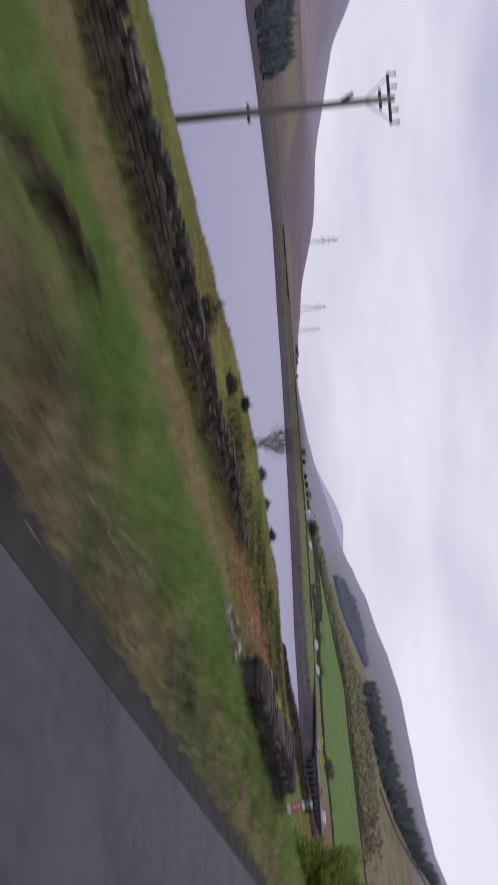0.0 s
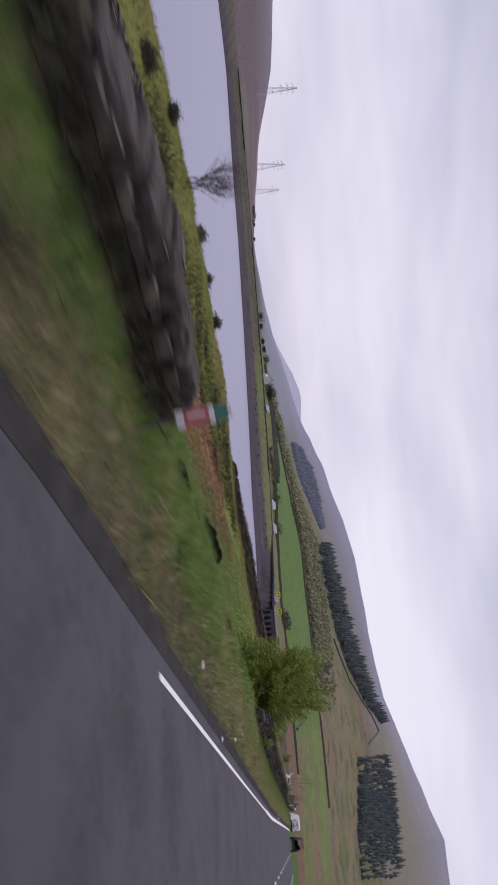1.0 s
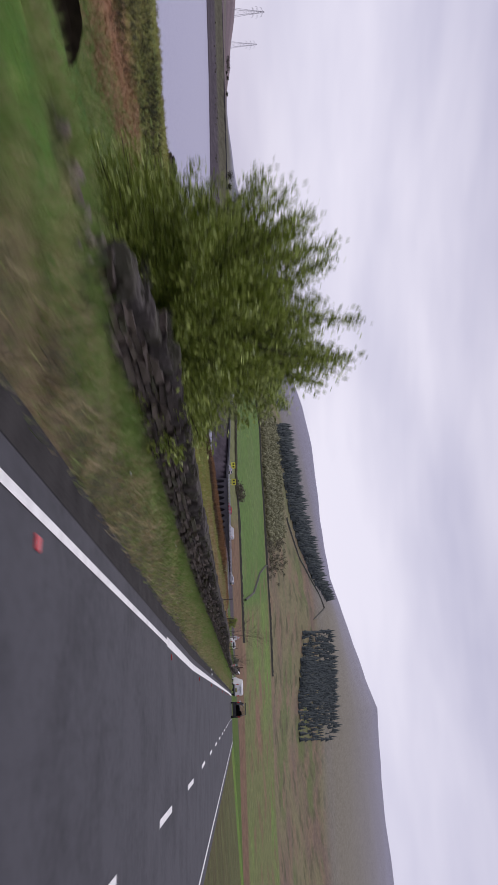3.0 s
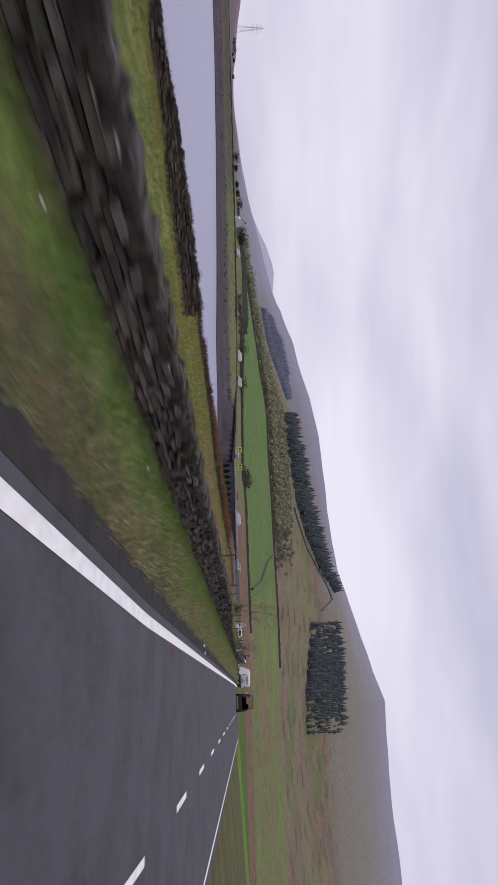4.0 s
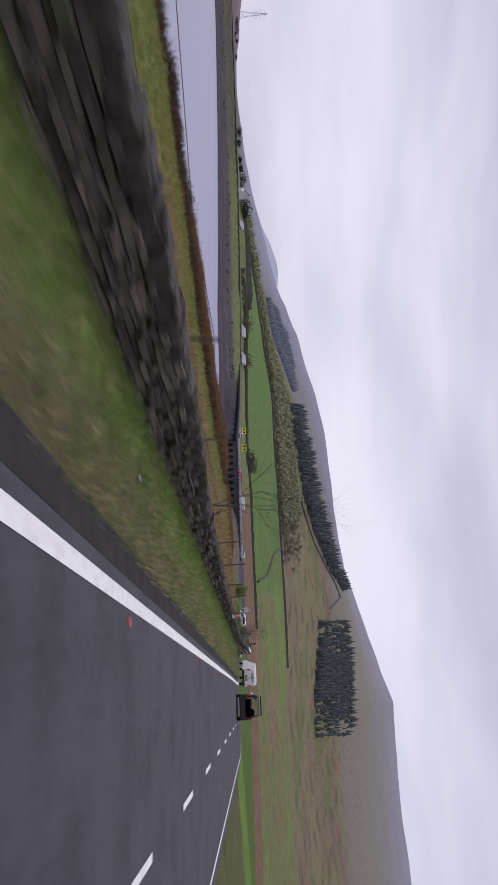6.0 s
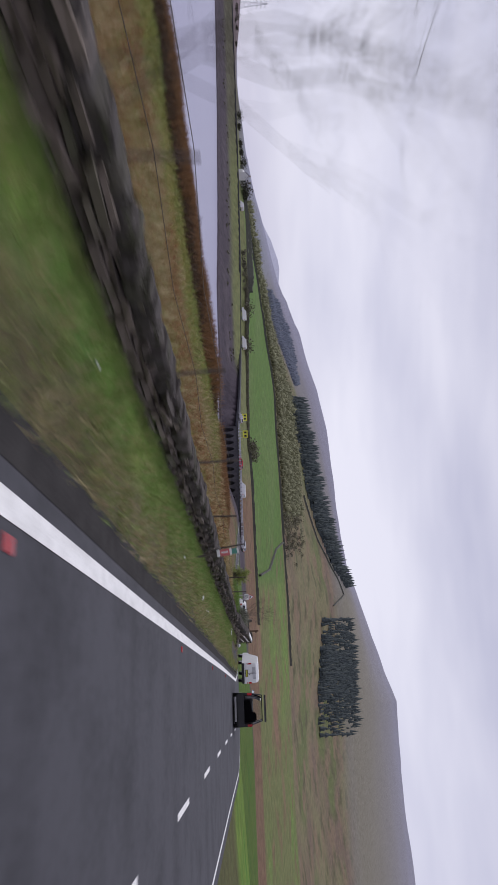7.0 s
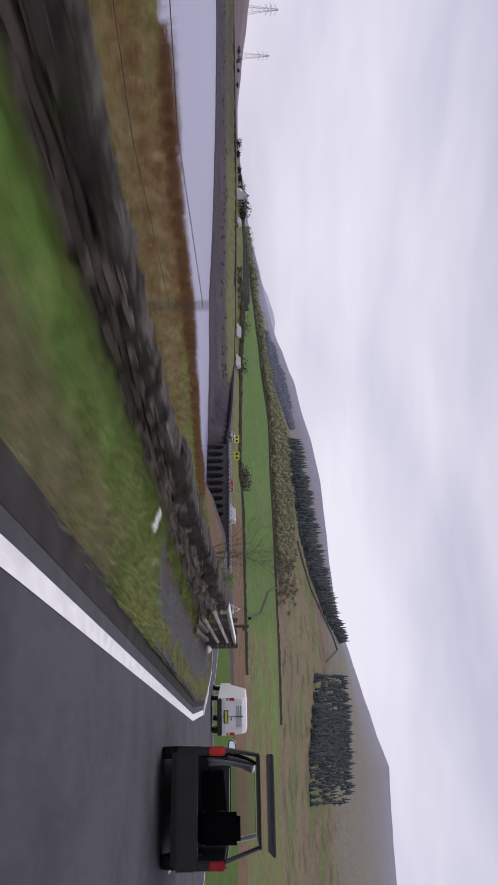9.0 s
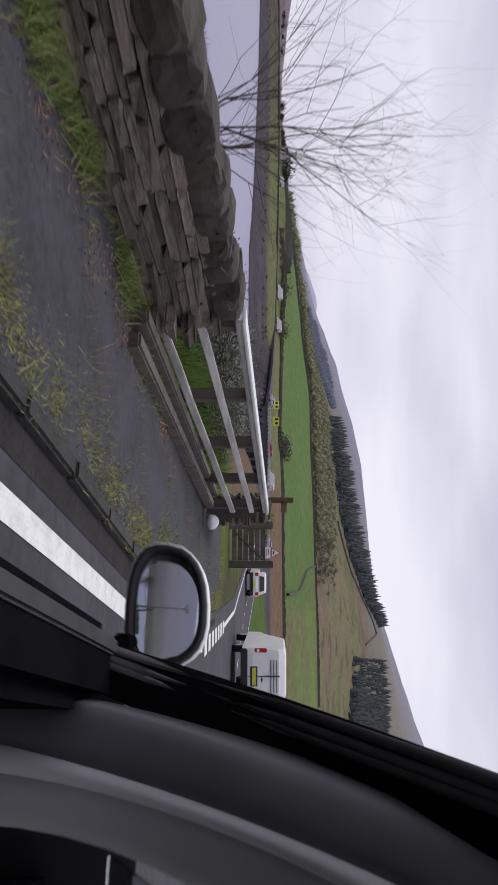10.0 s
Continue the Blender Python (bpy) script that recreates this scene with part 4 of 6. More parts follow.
field_gate()
fp = thing("finger_post", pose(-4.55, 138.3, 0), "slim brown wooden waymark post by the rails", "signpost")
bm = bmesh.new()
box(bm, -0.05, 0.05, -0.05, 0.05, -0.3, 1.55, 0.01)
part("post", bm, M_BROWN, fp)
bm = bmesh.new()
box(bm, -0.02, 0.02, -0.3, 0.3, 1.3, 1.42, 0.008, Matrix.Translation((0.07, 0.28, 0)))
part("arm", bm, M_BROWN, fp)
bm = bmesh.new()
bmesh.ops.create_icosphere(bm, subdivisions=3, radius=0.13)
for v in bm.verts:
    v.co += Vector((noise.noise(v.co * 9), noise.noise(v.co * 9 + Vector((5, 0, 0))), noise.noise(v.co * 7))) * 0.03
    v.co.z *= 0.85
bag = part("white_boulder", bm, M_WHITE, None, "whitewashed round stone marking the footway edge", True)
bag.location = (-3.4, 135.85, 0.14)
tagged(bag, category="stone")

# wire fence behind the wall
wf = thing("wire_fence", Matrix(), "thin dark fence stakes with sagging wire behind the wall", "fence")
stakes = []
for k in range(10):
    y = 72.4 + k * 4.95
    x = -4.75 + rng.normal(0, 0.12)
    z = hz(x, y)
    bm = bmesh.new()
    rod(bm, (x, y, z - 0.3), (x + rng.normal(0, 0.06), y + rng.normal(0, 0.06), z + 1.02 + rng.normal(0, 0.05)), 0.028, 0.024, 7)
    part("stake", bm, M_WOODDARK, wf)
    stakes.append((x, y, z))
for lift in (0.55, 0.92):
    bm = bmesh.new()
    for a, b in zip(stakes, stakes[1:]):
        mid = ((a[0] + b[0]) / 2, (a[1] + b[1]) / 2, (a[2] + b[2]) / 2 + lift - 0.08)
        rod(bm, (a[0], a[1], a[2] + lift), mid, 0.004, 0.004, 4)
        rod(bm, mid, (b[0], b[1], b[2] + lift), 0.004, 0.004, 4)
    tagged(part("wire", bm, M_WOODDARK, wf), kind="stuff")


# ---- marker posts, signs ----
def marker_post(x, y):
    z = hz(x, y)
    p = thing("marker_post", pose(x, y, 0, 0, -7, 0), "verge marker post, red and white panel under a green cap", "marker post", "verge marker posts")
    bm = bmesh.new()
    rod(bm, (0, 0, z - 0.2), (0, 0, 0.52), 0.022, 0.022, 8)
    part("shaft", bm, M_WOODDARK, p)
    for name, z0, z1, mat, w in (("band", 0.5, 0.57, M_WHITE, 0.072), ("panel", 0.57, 0.78, M_RED, 0.07), ("band", 0.78, 0.83, M_WHITE, 0.072), ("cap", 0.83, 0.94, M_GREEN, 0.06), ("tip", 0.94, 0.98, M_WHITE, 0.055)):
        bm = bmesh.new()
        box(bm, -w, w, -0.03, 0.03, z0, z1, 0.008)
        part(name, bm, mat, p)
    bm = bmesh.new()
    box(bm, -0.014, 0.014, -0.036, -0.03, 0.6, 0.75)
    part("stripe", bm, M_WHITE, p, "thin pale stripe on the red panel")
    return p


marker_post(-3.1, 18.9)
marker_post(-2.9, 97.8)


def warning_sign(x, y):
    z = hz(x, y)
    s = thing("warning_sign", pose(x, y, 0.0, 0, 0, 8) @ Matrix.Scale(0.88, 4), "red-bordered white triangle sign above a white plate", "road sign")
    for dx in (-0.25, 0.25):
        bm = bmesh.new()
        rod(bm, (dx, 0.05, z * 1.14 - 0.5), (dx, 0.05, 1.15), 0.038, 0.038, 10)
        part("post", bm, M_STEEL, s)
    def tri(r, y0, y1):
        b = bmesh.new()
        prism(b, [(r * math.cos(a), 1.12 + r * math.sin(a)) for a in (math.pi / 2, math.pi * 7 / 6, math.pi * 11 / 6)], y0, y1)
        return b
    part("triangle", tri(0.5, -0.012, 0.0), M_RED, s)
    part("face", tri(0.34, -0.018, -0.0125), M_WHITE, s)
    bm = bmesh.new()
    box(bm, -0.13, 0.1, -0.022, -0.0185, 1.02, 1.12)
    box(bm, 0.1, 0.16, -0.022, -0.0185, 1.02, 1.08)
    part("symbol", bm, M_BLACK, s, "plain black shape")
    bm = bmesh.new()
    box(bm, -0.4, 0.4, -0.012, 0.0, 0.3, 0.82, 0.004)
    plate = part("plate", bm, M_WHITE, s)
    for k in range(3):
        bm = bmesh.new()
        box(bm, -0.3, 0.3 - 0.08 * k, -0.016, -0.0125, 0.42 + k * 0.13, 0.47 + k * 0.13)
        part("bar", bm, M_BLACK, plate)
    return s


warning_sign(-11.0, 170.1)


def chevron_board(x, y, z):
    s = thing("chevron_board", pose(x, y, z, 0, 0, 18), "yellow roadside board with two dark marks", "road sign", "yellow boards at the bend")
    for dx in (-1.0, 1.0):
        bm = bmesh.new()
        rod(bm, (dx, 0.06, -1.5), (dx, 0.06, 2.6), 0.06, 0.06, 8)
        part("post", bm, M_STEEL, s)
    bm = bmesh.new()
    box(bm, -1.2, 1.2, -0.03, 0.0, 1.1, 2.7, 0.01)
    face = part("board", bm, M_YELLOW, s)
    for dx in (-0.55, 0.55):
        bm = bmesh.new()
        box(bm, dx - 0.3, dx + 0.3, -0.04, -0.031, 1.6, 2.35)
        part("mark", bm, M_BLACK, face)
    return s


for x, y in ((-91.2, 322.7), (-80.5, 310.0)):
    chevron_board(x, y, -1.25)

# ---- utility pole and pylons ----


def utility_pole(x, y):
    z = hz(x, y)
    p = thing("utility_pole", pose(x, y, 0), "tall grey wooden power pole with cross-arms and insulators", "utility pole")
    bm = bmesh.new()
    rod(bm, (0, 0, z - 0.5), (0.15, 0.0, 5.95), 0.17, 0.12, 12)
    part("pole", bm, M_POLE, p, "", True)
    arm_dir = Vector((0.78, 0.62, 0))
    for zc, w in ((5.75, 1.0), (5.4, 0.4), (0.25, 0.38)):
        bm = bmesh.new()
        a, b = Vector((0.13, 0, zc)) - arm_dir * w, Vector((0.13, 0, zc)) + arm_dir * w
        rod(bm, a, b, 0.06, 0.06, 4)
        part("cross_arm", bm, M_WOODDARK, p)
    for k in (-1.05, -0.5, 0.5, 1.05):
        bm = bmesh.new()
        c = Vector((0.13, 0, 5.8)) + arm_dir * k * 0.9
        rod(bm, c, c + Vector((0, 0, 0.28)), 0.035, 0.06, 8)
        part("insulator", bm, M_BLACK, p)
    for k in (-1, 1):
        bm = bmesh.new()
        rod(bm, Vector((0.12, 0, 4.7)), Vector((0.13, 0, 5.7)) + arm_dir * 0.8 * k, 0.025, 0.025, 6)
        part("stay", bm, M_STEEL, p)
    bm = bmesh.new()
    rod(bm, (0.14, -0.12, 3.9), (0.14, -0.35, 4.35), 0.07, 0.09, 8)
    part("fuse_bracket", bm, M_BLACK, p)
    return p


utility_pole(-28.4, 18.9)


def pylon(x, y, top, turn):
    z = hz(x, y)
    hgt = top - z
    p = thing("pylon", pose(x, y, z, 0, 0, turn), "distant grey lattice power pylon on the skyline", "pylon", "pylons on the hill")
    def ring(t):
        w = 3.2 * (1 - t) ** 1.3 + 0.5
        return [Vector((sx * w, sy * w, hgt * t)) for sx, sy in ((-1, -1), (1, -1), (1, 1), (-1, 1))]
    bm = bmesh.new()
    lv = [0, 0.22, 0.42, 0.58, 0.7, 0.82, 0.92, 1.0]
    for a, b in zip(lv, lv[1:]):
        ra, rb = ring(a), ring(b)
        for i in range(4):
            rod(bm, ra[i], rb[i], 0.16, 0.16, 4)
            rod(bm, ra[i], rb[(i + 1) % 4], 0.09, 0.09, 4)
            rod(bm, rb[i], rb[(i + 1) % 4], 0.09, 0.09, 4)
    part("tower", bm, M_STEEL, p)
    for t, w in ((0.62, 4.6), (0.76, 5.6), (0.9, 4.4)):
        for s_ in (-1, 1):
            bm = bmesh.new()
            tip = Vector((s_ * w, 0, hgt * t))
            for r0 in ring(t)[::1]:
                if r0.x * s_ > 0:
                    rod(bm, r0, tip, 0.11, 0.08, 4)
                    rod(bm, r0 + Vector((0, 0, hgt * 0.05)), tip, 0.09, 0.07, 4)
            rod(bm, tip, tip - Vector((0, 0, 1.6)), 0.12, 0.12, 5)
            part("arm", bm, M_STEEL, p)
    return p


for az, d, top in ((52.6, 820, 3.95), (47.8, 930, 2.8), (46.2, 1140, 2.3)):
    a = radians(az)
    pylon(-d * math.sin(a), 3.7 + d * math.cos(a), 1.25 + d * math.tan(radians(top)), 35)



# ---- plants ----
def tube_path(vs, fs, pts, radii, sides=4):
    base = len(vs)
    for i, (p, r) in enumerate(zip(pts, radii)):
        d = (pts[min(i + 1, len(pts) - 1)] - pts[max(i - 1, 0)]).normalized()
        u = d.orthogonal().normalized()
        w = d.cross(u)
        for k in range(sides):
            a = 2 * math.pi * k / sides
            vs.append(p + (u * math.cos(a) + w * math.sin(a)) * r)
    for i in range(len(pts) - 1):
        for k in range(sides):
            a, b = base + i * sides + k, base + i * sides + (k + 1) % sides
            fs.append((a, b, b + sides, a + sides))


def branch(vs, fs, tips, p, d, length, r, depth, rnd, up, sides=4, split=(3, 5)):
    pts, radii, cur = [p], [r], p
    n = 4
    dd = d.copy()
    for i in range(n):
        dd = (dd + Vector((rnd.gauss(0, 0.16), rnd.gauss(0, 0.16), rnd.gauss(up, 0.1)))).normalized()
        cur = cur + dd * length / n
        pts.append(cur)
        radii.append(r * (1 - 0.62 * (i + 1) / n))
    tube_path(vs, fs, pts, radii, sides)
    if depth == 0:
        tips.append((pts[-1], dd))
        tips.append((pts[2], dd))
        return
    for _ in range(rnd.randint(*split)):
        k = rnd.randint(1, n)
        side = Vector((rnd.gauss(0, 1), rnd.gauss(0, 1), rnd.gauss(0.25, 0.5))).normalized()
        nd = (dd * 0.75 + side * 0.75).normalized()
        branch(vs, fs, tips, pts[k], nd, length * rnd.uniform(0.5, 0.78), radii[k] * 0.72, depth - 1, rnd, up, 3 if depth < 3 else sides, split)


def tree(name, x, y, hgt, label, seed, depth=4, stems=1, r=0.08, spread=0.25, leaf=0, leaf_size=0.06, leaf_mat=None, up=0.06, first=0.45, droop=0.0, sink=0.1):
    rnd = random.Random(seed)
    z = hz(x, y)
    t = thing(name, pose(x, y, z), label, "tree" if "tree" in name else "bush")
    vs, fs, tips, tv, tf = [], [], [], [], []
    for _ in range(stems):
        lean = Vector((rnd.gauss(0, spread), rnd.gauss(0, spread), 1)).normalized()
        foot = Vector((rnd.gauss(0, 0.12), rnd.gauss(0, 0.12), -sink)) if stems > 1 else Vector((0, 0, -sink))
        pts = [foot + lean * hgt * first * k / 3 + Vector((rnd.gauss(0, 0.02), rnd.gauss(0, 0.02), 0)) * hgt for k in range(4)]
        pts[0] = foot
        tube_path(tv, tf, pts, [r, r * 0.85, r * 0.72, r * 0.6], 7)
        for _ in range(4 if depth > 2 else 3):
            k = rnd.randint(1, 3)
            side = Vector((rnd.gauss(0, 0.7), rnd.gauss(0, 0.7), 1.0)).normalized()
            branch(vs, fs, tips, pts[k], (lean + side * 0.9).normalized(), hgt * (1 - first * k / 3) * 0.5, r * 0.5, depth - 1, rnd, up)
    raw("trunk", tv, tf, M_BARK, t, "", True)
    raw("limb", vs, fs, M_BARK, t)
    if leaf:
        lv, lf = [], []
        for _ in range(leaf):
            p, d = tips[rnd.randrange(len(tips))]
            p = p + Vector((rnd.gauss(0, 1), rnd.gauss(0, 1), rnd.gauss(0, 1))) * leaf_size * 2.2
            a = Vector((rnd.gauss(0, 1), rnd.gauss(0, 1), rnd.gauss(0.5, 1))).normalized()
            b = a.orthogonal().normalized()
            s_ = leaf_size * rnd.uniform(0.6, 1.3)
            k = len(lv)
            lv += [p, p + (a * 0.5 + b * 0.32) * s_, p + a * s_, p + (a * 0.5 - b * 0.32) * s_]
            lf.append((k, k + 1, k + 2, k + 3))
        raw("crown", lv, lf, leaf_mat, t)
    return t


def leafy_bush(name, x, y, rx, ry, hgt, label, seed, count, size, mat, stems=14, base=0.0):
    """Many stems from the ground, leaves on shoots that make an uneven dome."""
    rnd = random.Random(seed)
    z = hz(x, y)
    t = thing(name, pose(x, y, z), label, "bush")
    vs, fs, lv, lf = [], [], [], []
    shoots = []
    long_ = 1.22 if count > 50000 else 1.08
    for _ in range(stems * 9):
        a = rnd.uniform(0, 2 * math.pi)
        el = math.asin(rnd.uniform(0.02, 1)) 
        out = rnd.uniform(0.62, long_) * (1 + 0.06 * math.sin(3 * a + seed) + 0.07 * math.sin(7 * el + 2 * a))
        tip = Vector((math.cos(a) * math.cos(el) * rx * out, math.sin(a) * math.cos(el) * ry * out, base + math.sin(el) * (hgt - base) * out))
        foot = Vector((rnd.gauss(0, 0.18), rnd.gauss(0, 0.18), -0.1))
        mid = foot * 0.4 + tip * 0.5 + Vector((rnd.gauss(0, 0.15), rnd.gauss(0, 0.15), 0.1 + rnd.random() * 0.2))
        tube_path(vs, fs, [foot, mid, tip], [0.035, 0.02, 0.005], 4)
        shoots.append((mid, tip))
    for _ in range(count):
        mid, tip = shoots[rnd.randrange(len(shoots))]
        f = rnd.random() ** 0.7
        p = mid * (1 - f) + tip * f * 1.0 + Vector((rnd.gauss(0, 1), rnd.gauss(0, 1), rnd.gauss(0, 1))) * (0.055 if count > 50000 else 0.09) * max(rx, 1) ** 0.5
        a = ((tip - mid).normalized() * 0.8 + Vector((rnd.gauss(0, 0.6), rnd.gauss(0, 0.6), rnd.gauss(0, 0.6)))).normalized()
        b = a.cross(Vector((rnd.gauss(0, 1), rnd.gauss(0, 1), rnd.gauss(0, 1)))).normalized()
        s_ = size * rnd.uniform(0.6, 1.5)
        k = len(lv)
        lv += [p, p + (a * 0.5 + b * 0.17) * s_, p + a * s_, p + (a * 0.5 - b * 0.17) * s_]
        lf.append((k, k + 1, k + 2, k + 3))
    raw("stem", vs, fs, M_BARK, t)
    raw("crown", lv, lf, mat, t)
    return t


leafy_bush("willow_bush", -5.15, 43.3, 1.68, 2.35, 2.6, "big bushy willow in fresh yellow-green leaf behind the wall", 3, 200000, 0.075, M_LEAF, 95, -0.35)
leafy_bush("bramble_thicket", -5.1, 133.4, 0.6, 3.6, 1.02, "grey-green bramble thicket behind the wooden rails", 6, 42000, 0.035, M_BRAMBLE, 26, 0.3)
leafy_bush("elder_bush", -14.1, 173.6, 1.2, 1.2, 2.1, "small fresh green bush beyond the road sign", 7, 9000, 0.09, M_LEAF, 12, -0.1)
leafy_bush("gorse_bush", -17.1, 19.1, 0.75, 0.9, 1.5, "dark gorse bush standing behind the old wall", 8, 6000, 0.1, M_DARKBUSH, 10)
k = 0
for x, y, r in ((-23.8, 29.6, 0.5), (-26.0, 33.6, 0.4), (-27.0, 41.5, 0.5), (-27.0, 45, 0.4), (-26.4, 48, 0.4), (-23.9, 83.6, 0.55), (-23.6, 86.5, 0.4), (-22.6, 98, 0.5), (-22.0, 106, 0.5), (-20.6, 111, 0.6), (-20.2, 114, 0.55), (-19.6, 116.4, 0.65)):
    k += 1
    leafy_bush("low_bush", x, y, r, r * 1.2, r * 0.9, "low dark scrubby bush on the reservoir bank", 20 + k, 900, 0.09, M_DARKBUSH if k % 3 else M_SCRUB, 5)
tree("bare_tree", -26.6, 37.7, 3.3, "lone bare twiggy tree on the reservoir bank", 4, depth=5, stems=4, r=0.034, spread=0.14, first=0.3)
tree("roadside_tree", -4.35, 86.0, 4.3, "slender leafless tree growing beside the wall", 11, depth=4, stems=2, r=0.015, spread=0.06, first=0.4)
tree("roadside_tree", -4.75, 128.6, 3.7, "thin many-stemmed leafless tree behind the wall end", 12, depth=3, stems=4, r=0.013, spread=0.16, first=0.4)


def scatter_cards(n, place, size, seed, flat=0.4):
    """Loose leaf-like quads around many clump centres: one mesh of vertices and faces."""
    r = np.random.default_rng(seed)
    c = place(n, r)
    a = r.normal(0, 1, (n, 3))
    a /= np.linalg.norm(a, axis=1)[:, None]
    b = np.cross(a, r.normal(0, 1, (n, 3)))
    b /= np.linalg.norm(b, axis=1)[:, None] + 1e-9
    s = (size * r.uniform(0.5, 1.4, n))[:, None]
    v = np.stack([c, c + (a * 0.5 + b * flat) * s, c + a * s, c + (a * 0.5 - b * flat) * s], 1).reshape(-1, 3)
    f = np.arange(4 * n).reshape(-1, 4)
    return v, f


def mass(name, v, f, mat, label, category):
    me = bpy.data.meshes.new(name)
    me.vertices.add(len(v))
    me.vertices.foreach_set("co", np.ascontiguousarray(v, float).reshape(-1))
    k = f.shape[1]
    me.loops.add(f.size)
    me.loops.foreach_set("vertex_index", f.reshape(-1))
    me.polygons.add(len(f))
    me.polygons.foreach_set("loop_start", np.arange(0, f.size, k))
    me.update()
    me.materials.append(mat)
    return tagged(new(name, me), label, category, kind="stuff")


def polar(th, past):
    """Plan places from bearings and distances past the far shore."""
    d = np.interp(th, TH, SHORE) + past
    x, y = FAR_EYE[0] - d * np.sin(np.radians(th)), FAR_EYE[1] + d * np.cos(np.radians(th))
    return x, y


def clumps(name, th_past, size, per, card, mat, label, category, seed, tall=1.0):
    r = np.random.default_rng(seed)
    th, past = th_past
    x, y = polar(th, past)
    z = height(x, y)
    rad = size * r.uniform(0.55, 1.35, len(x))
    def place(n, q):
        i = np.repeat(np.arange(len(x)), per)
        o = q.normal(0, 0.5, (n, 3))
        o *= np.minimum(1, 1.0 / (np.linalg.norm(o, axis=1) + 1e-6))[:, None] ** 0.3
        return np.stack([x[i] + o[:, 0] * rad[i], y[i] + o[:, 1] * rad[i], z[i] + rad[i] * tall * (0.55 + 0.62 * o[:, 2])], 1)
    v, f = scatter_cards(len(x) * per, place, card, seed + 1, 0.45)
    return mass(name, v, f, mat, label, category)


def crowns(name, th_past, size, mat, label, category, seed, tall=1.0, per=84, card=0.32):
    """Broad-leaved trees far off: ragged crowns with loose sprays of leaf over them."""
    bm = bmesh.new()
    bmesh.ops.create_icosphere(bm, subdivisions=1, radius=1.0)
    bv = np.array([v.co[:] for v in bm.verts])
    bf = np.array([[v.index for v in f.verts] for f in bm.faces])
    bm.free()
    r = np.random.default_rng(seed)
    x, y = polar(*th_past)
    z = height(x, y)
    n, k = len(x), len(bv)
    rad = size * r.uniform(0.35, 1.0, n) ** 1.5 * 1.5
    high = tall * r.uniform(0.7, 1.2, n)
    c = np.stack([x, y, z + rad * high * 0.7], 1)
    v = c[:, None] + bv[None] * (rad[:, None] * np.stack([np.ones(n), np.ones(n), high], 1))[:, None] * r.uniform(0.25, 0.8, (n, k, 1))
    f = (bf[None] + (np.arange(n) * k)[:, None, None]).reshape(-1, 3)
    def place(m, q):
        i = np.repeat(np.arange(n), per)
        o = q.normal(0, 1, (m, 3))
        o /= np.linalg.norm(o, axis=1)[:, None]
        o *= rad[i][:, None] * q.uniform(0.75, 1.1, m)[:, None]
        o[:, 2] *= high[i]
        return c[i] + o
    v2, f2 = scatter_cards(n * per, place, card, seed + 1, 0.45)
    f2 = f2 + n * k
    f2 = np.concatenate([f2[:, [0, 1, 2]], f2[:, [0, 2, 3]]])
    ob = mass(name, np.concatenate([v.reshape(-1, 3), v2]), np.concatenate([f, f2]), mat, label, category)
    ob.data.polygons.foreach_set("use_smooth", [True] * len(ob.data.polygons))
    return ob


def conifers(name, th, past, hgt, label, seed, mat=M_CONIFER):
    """Spiky trees of three ragged skirts each."""
    r = np.random.default_rng(seed)
    x, y = polar(th, past)
    z = height(x, y)
    n = len(x)
    vs, fs, base = [], [], 0
    for i in range(n):
        h_ = hgt * r.uniform(0.55, 1.3)
        for lo, hi, w in ((0.0, 0.6, 0.24), (0.25, 0.82, 0.18), (0.5, 1.06, 0.11)):
            a = np.arange(7) * 2 * np.pi / 7 + r.uniform(0, 1)
            rr = h_ * w * r.uniform(0.65, 1.25, 7)
            ring = np.stack([x[i] + rr * np.cos(a), y[i] + rr * np.sin(a), z[i] + h_ * (lo + r.uniform(-0.04, 0.05, 7))], 1)
            vs.append(ring)
            vs.append(np.array([[x[i] + r.normal(0, 0.15), y[i], z[i] + h_ * hi]]))
            fs += [(base + k, base + (k + 1) % 7, base + 7) for k in range(7)]
            base += 8
    return mass(name, np.concatenate(vs), np.array(fs), mat, label, "woodland")


r_ = np.random.default_rng(21)
# the plantation band climbing the hillside
n = 900
th = r_.uniform(7.6, 22.0, n)
conifers("conifer_plantation", th, np.interp(th, [7.6, 9, 12, 16, 22], [560, 480, 410, 365, 335]) + r_.uniform(0, 1, n) * np.interp(th, [7.6, 12, 22], [35, 90, 110]), 9.0, "dark conifer plantation climbing the hillside", 31)
n = 900
th = np.clip(r_.normal(1.35, 2.0, n), -2.8, 5.2)
conifers("conifer_block", th, np.interp(th, [-1.5, 5.4], [335, 355]) + r_.uniform(0, 190, n), 6.5, "dark square block of conifers on the slope", 32)
n = 2200
th = r_.uniform(23.0, 30.2, n)
conifers("far_forest", th, 480 + r_.uniform(0, 1, n) * np.interp(th, [23, 25, 27.5, 29, 30.2], [40, 230, 330, 230, 40]), 4.5, "blue-dark forest on the far hillside", 33, M_HAZEDFIR)
n = 520
th = r_.uniform(73, 79.5, n)
conifers("moor_plantation", th, 20 + r_.uniform(0, 1, n) * np.interp(th, [67, 70, 79], [16, 70, 90]), 7.0, "dark conifers above the reservoir's far shore", 35)

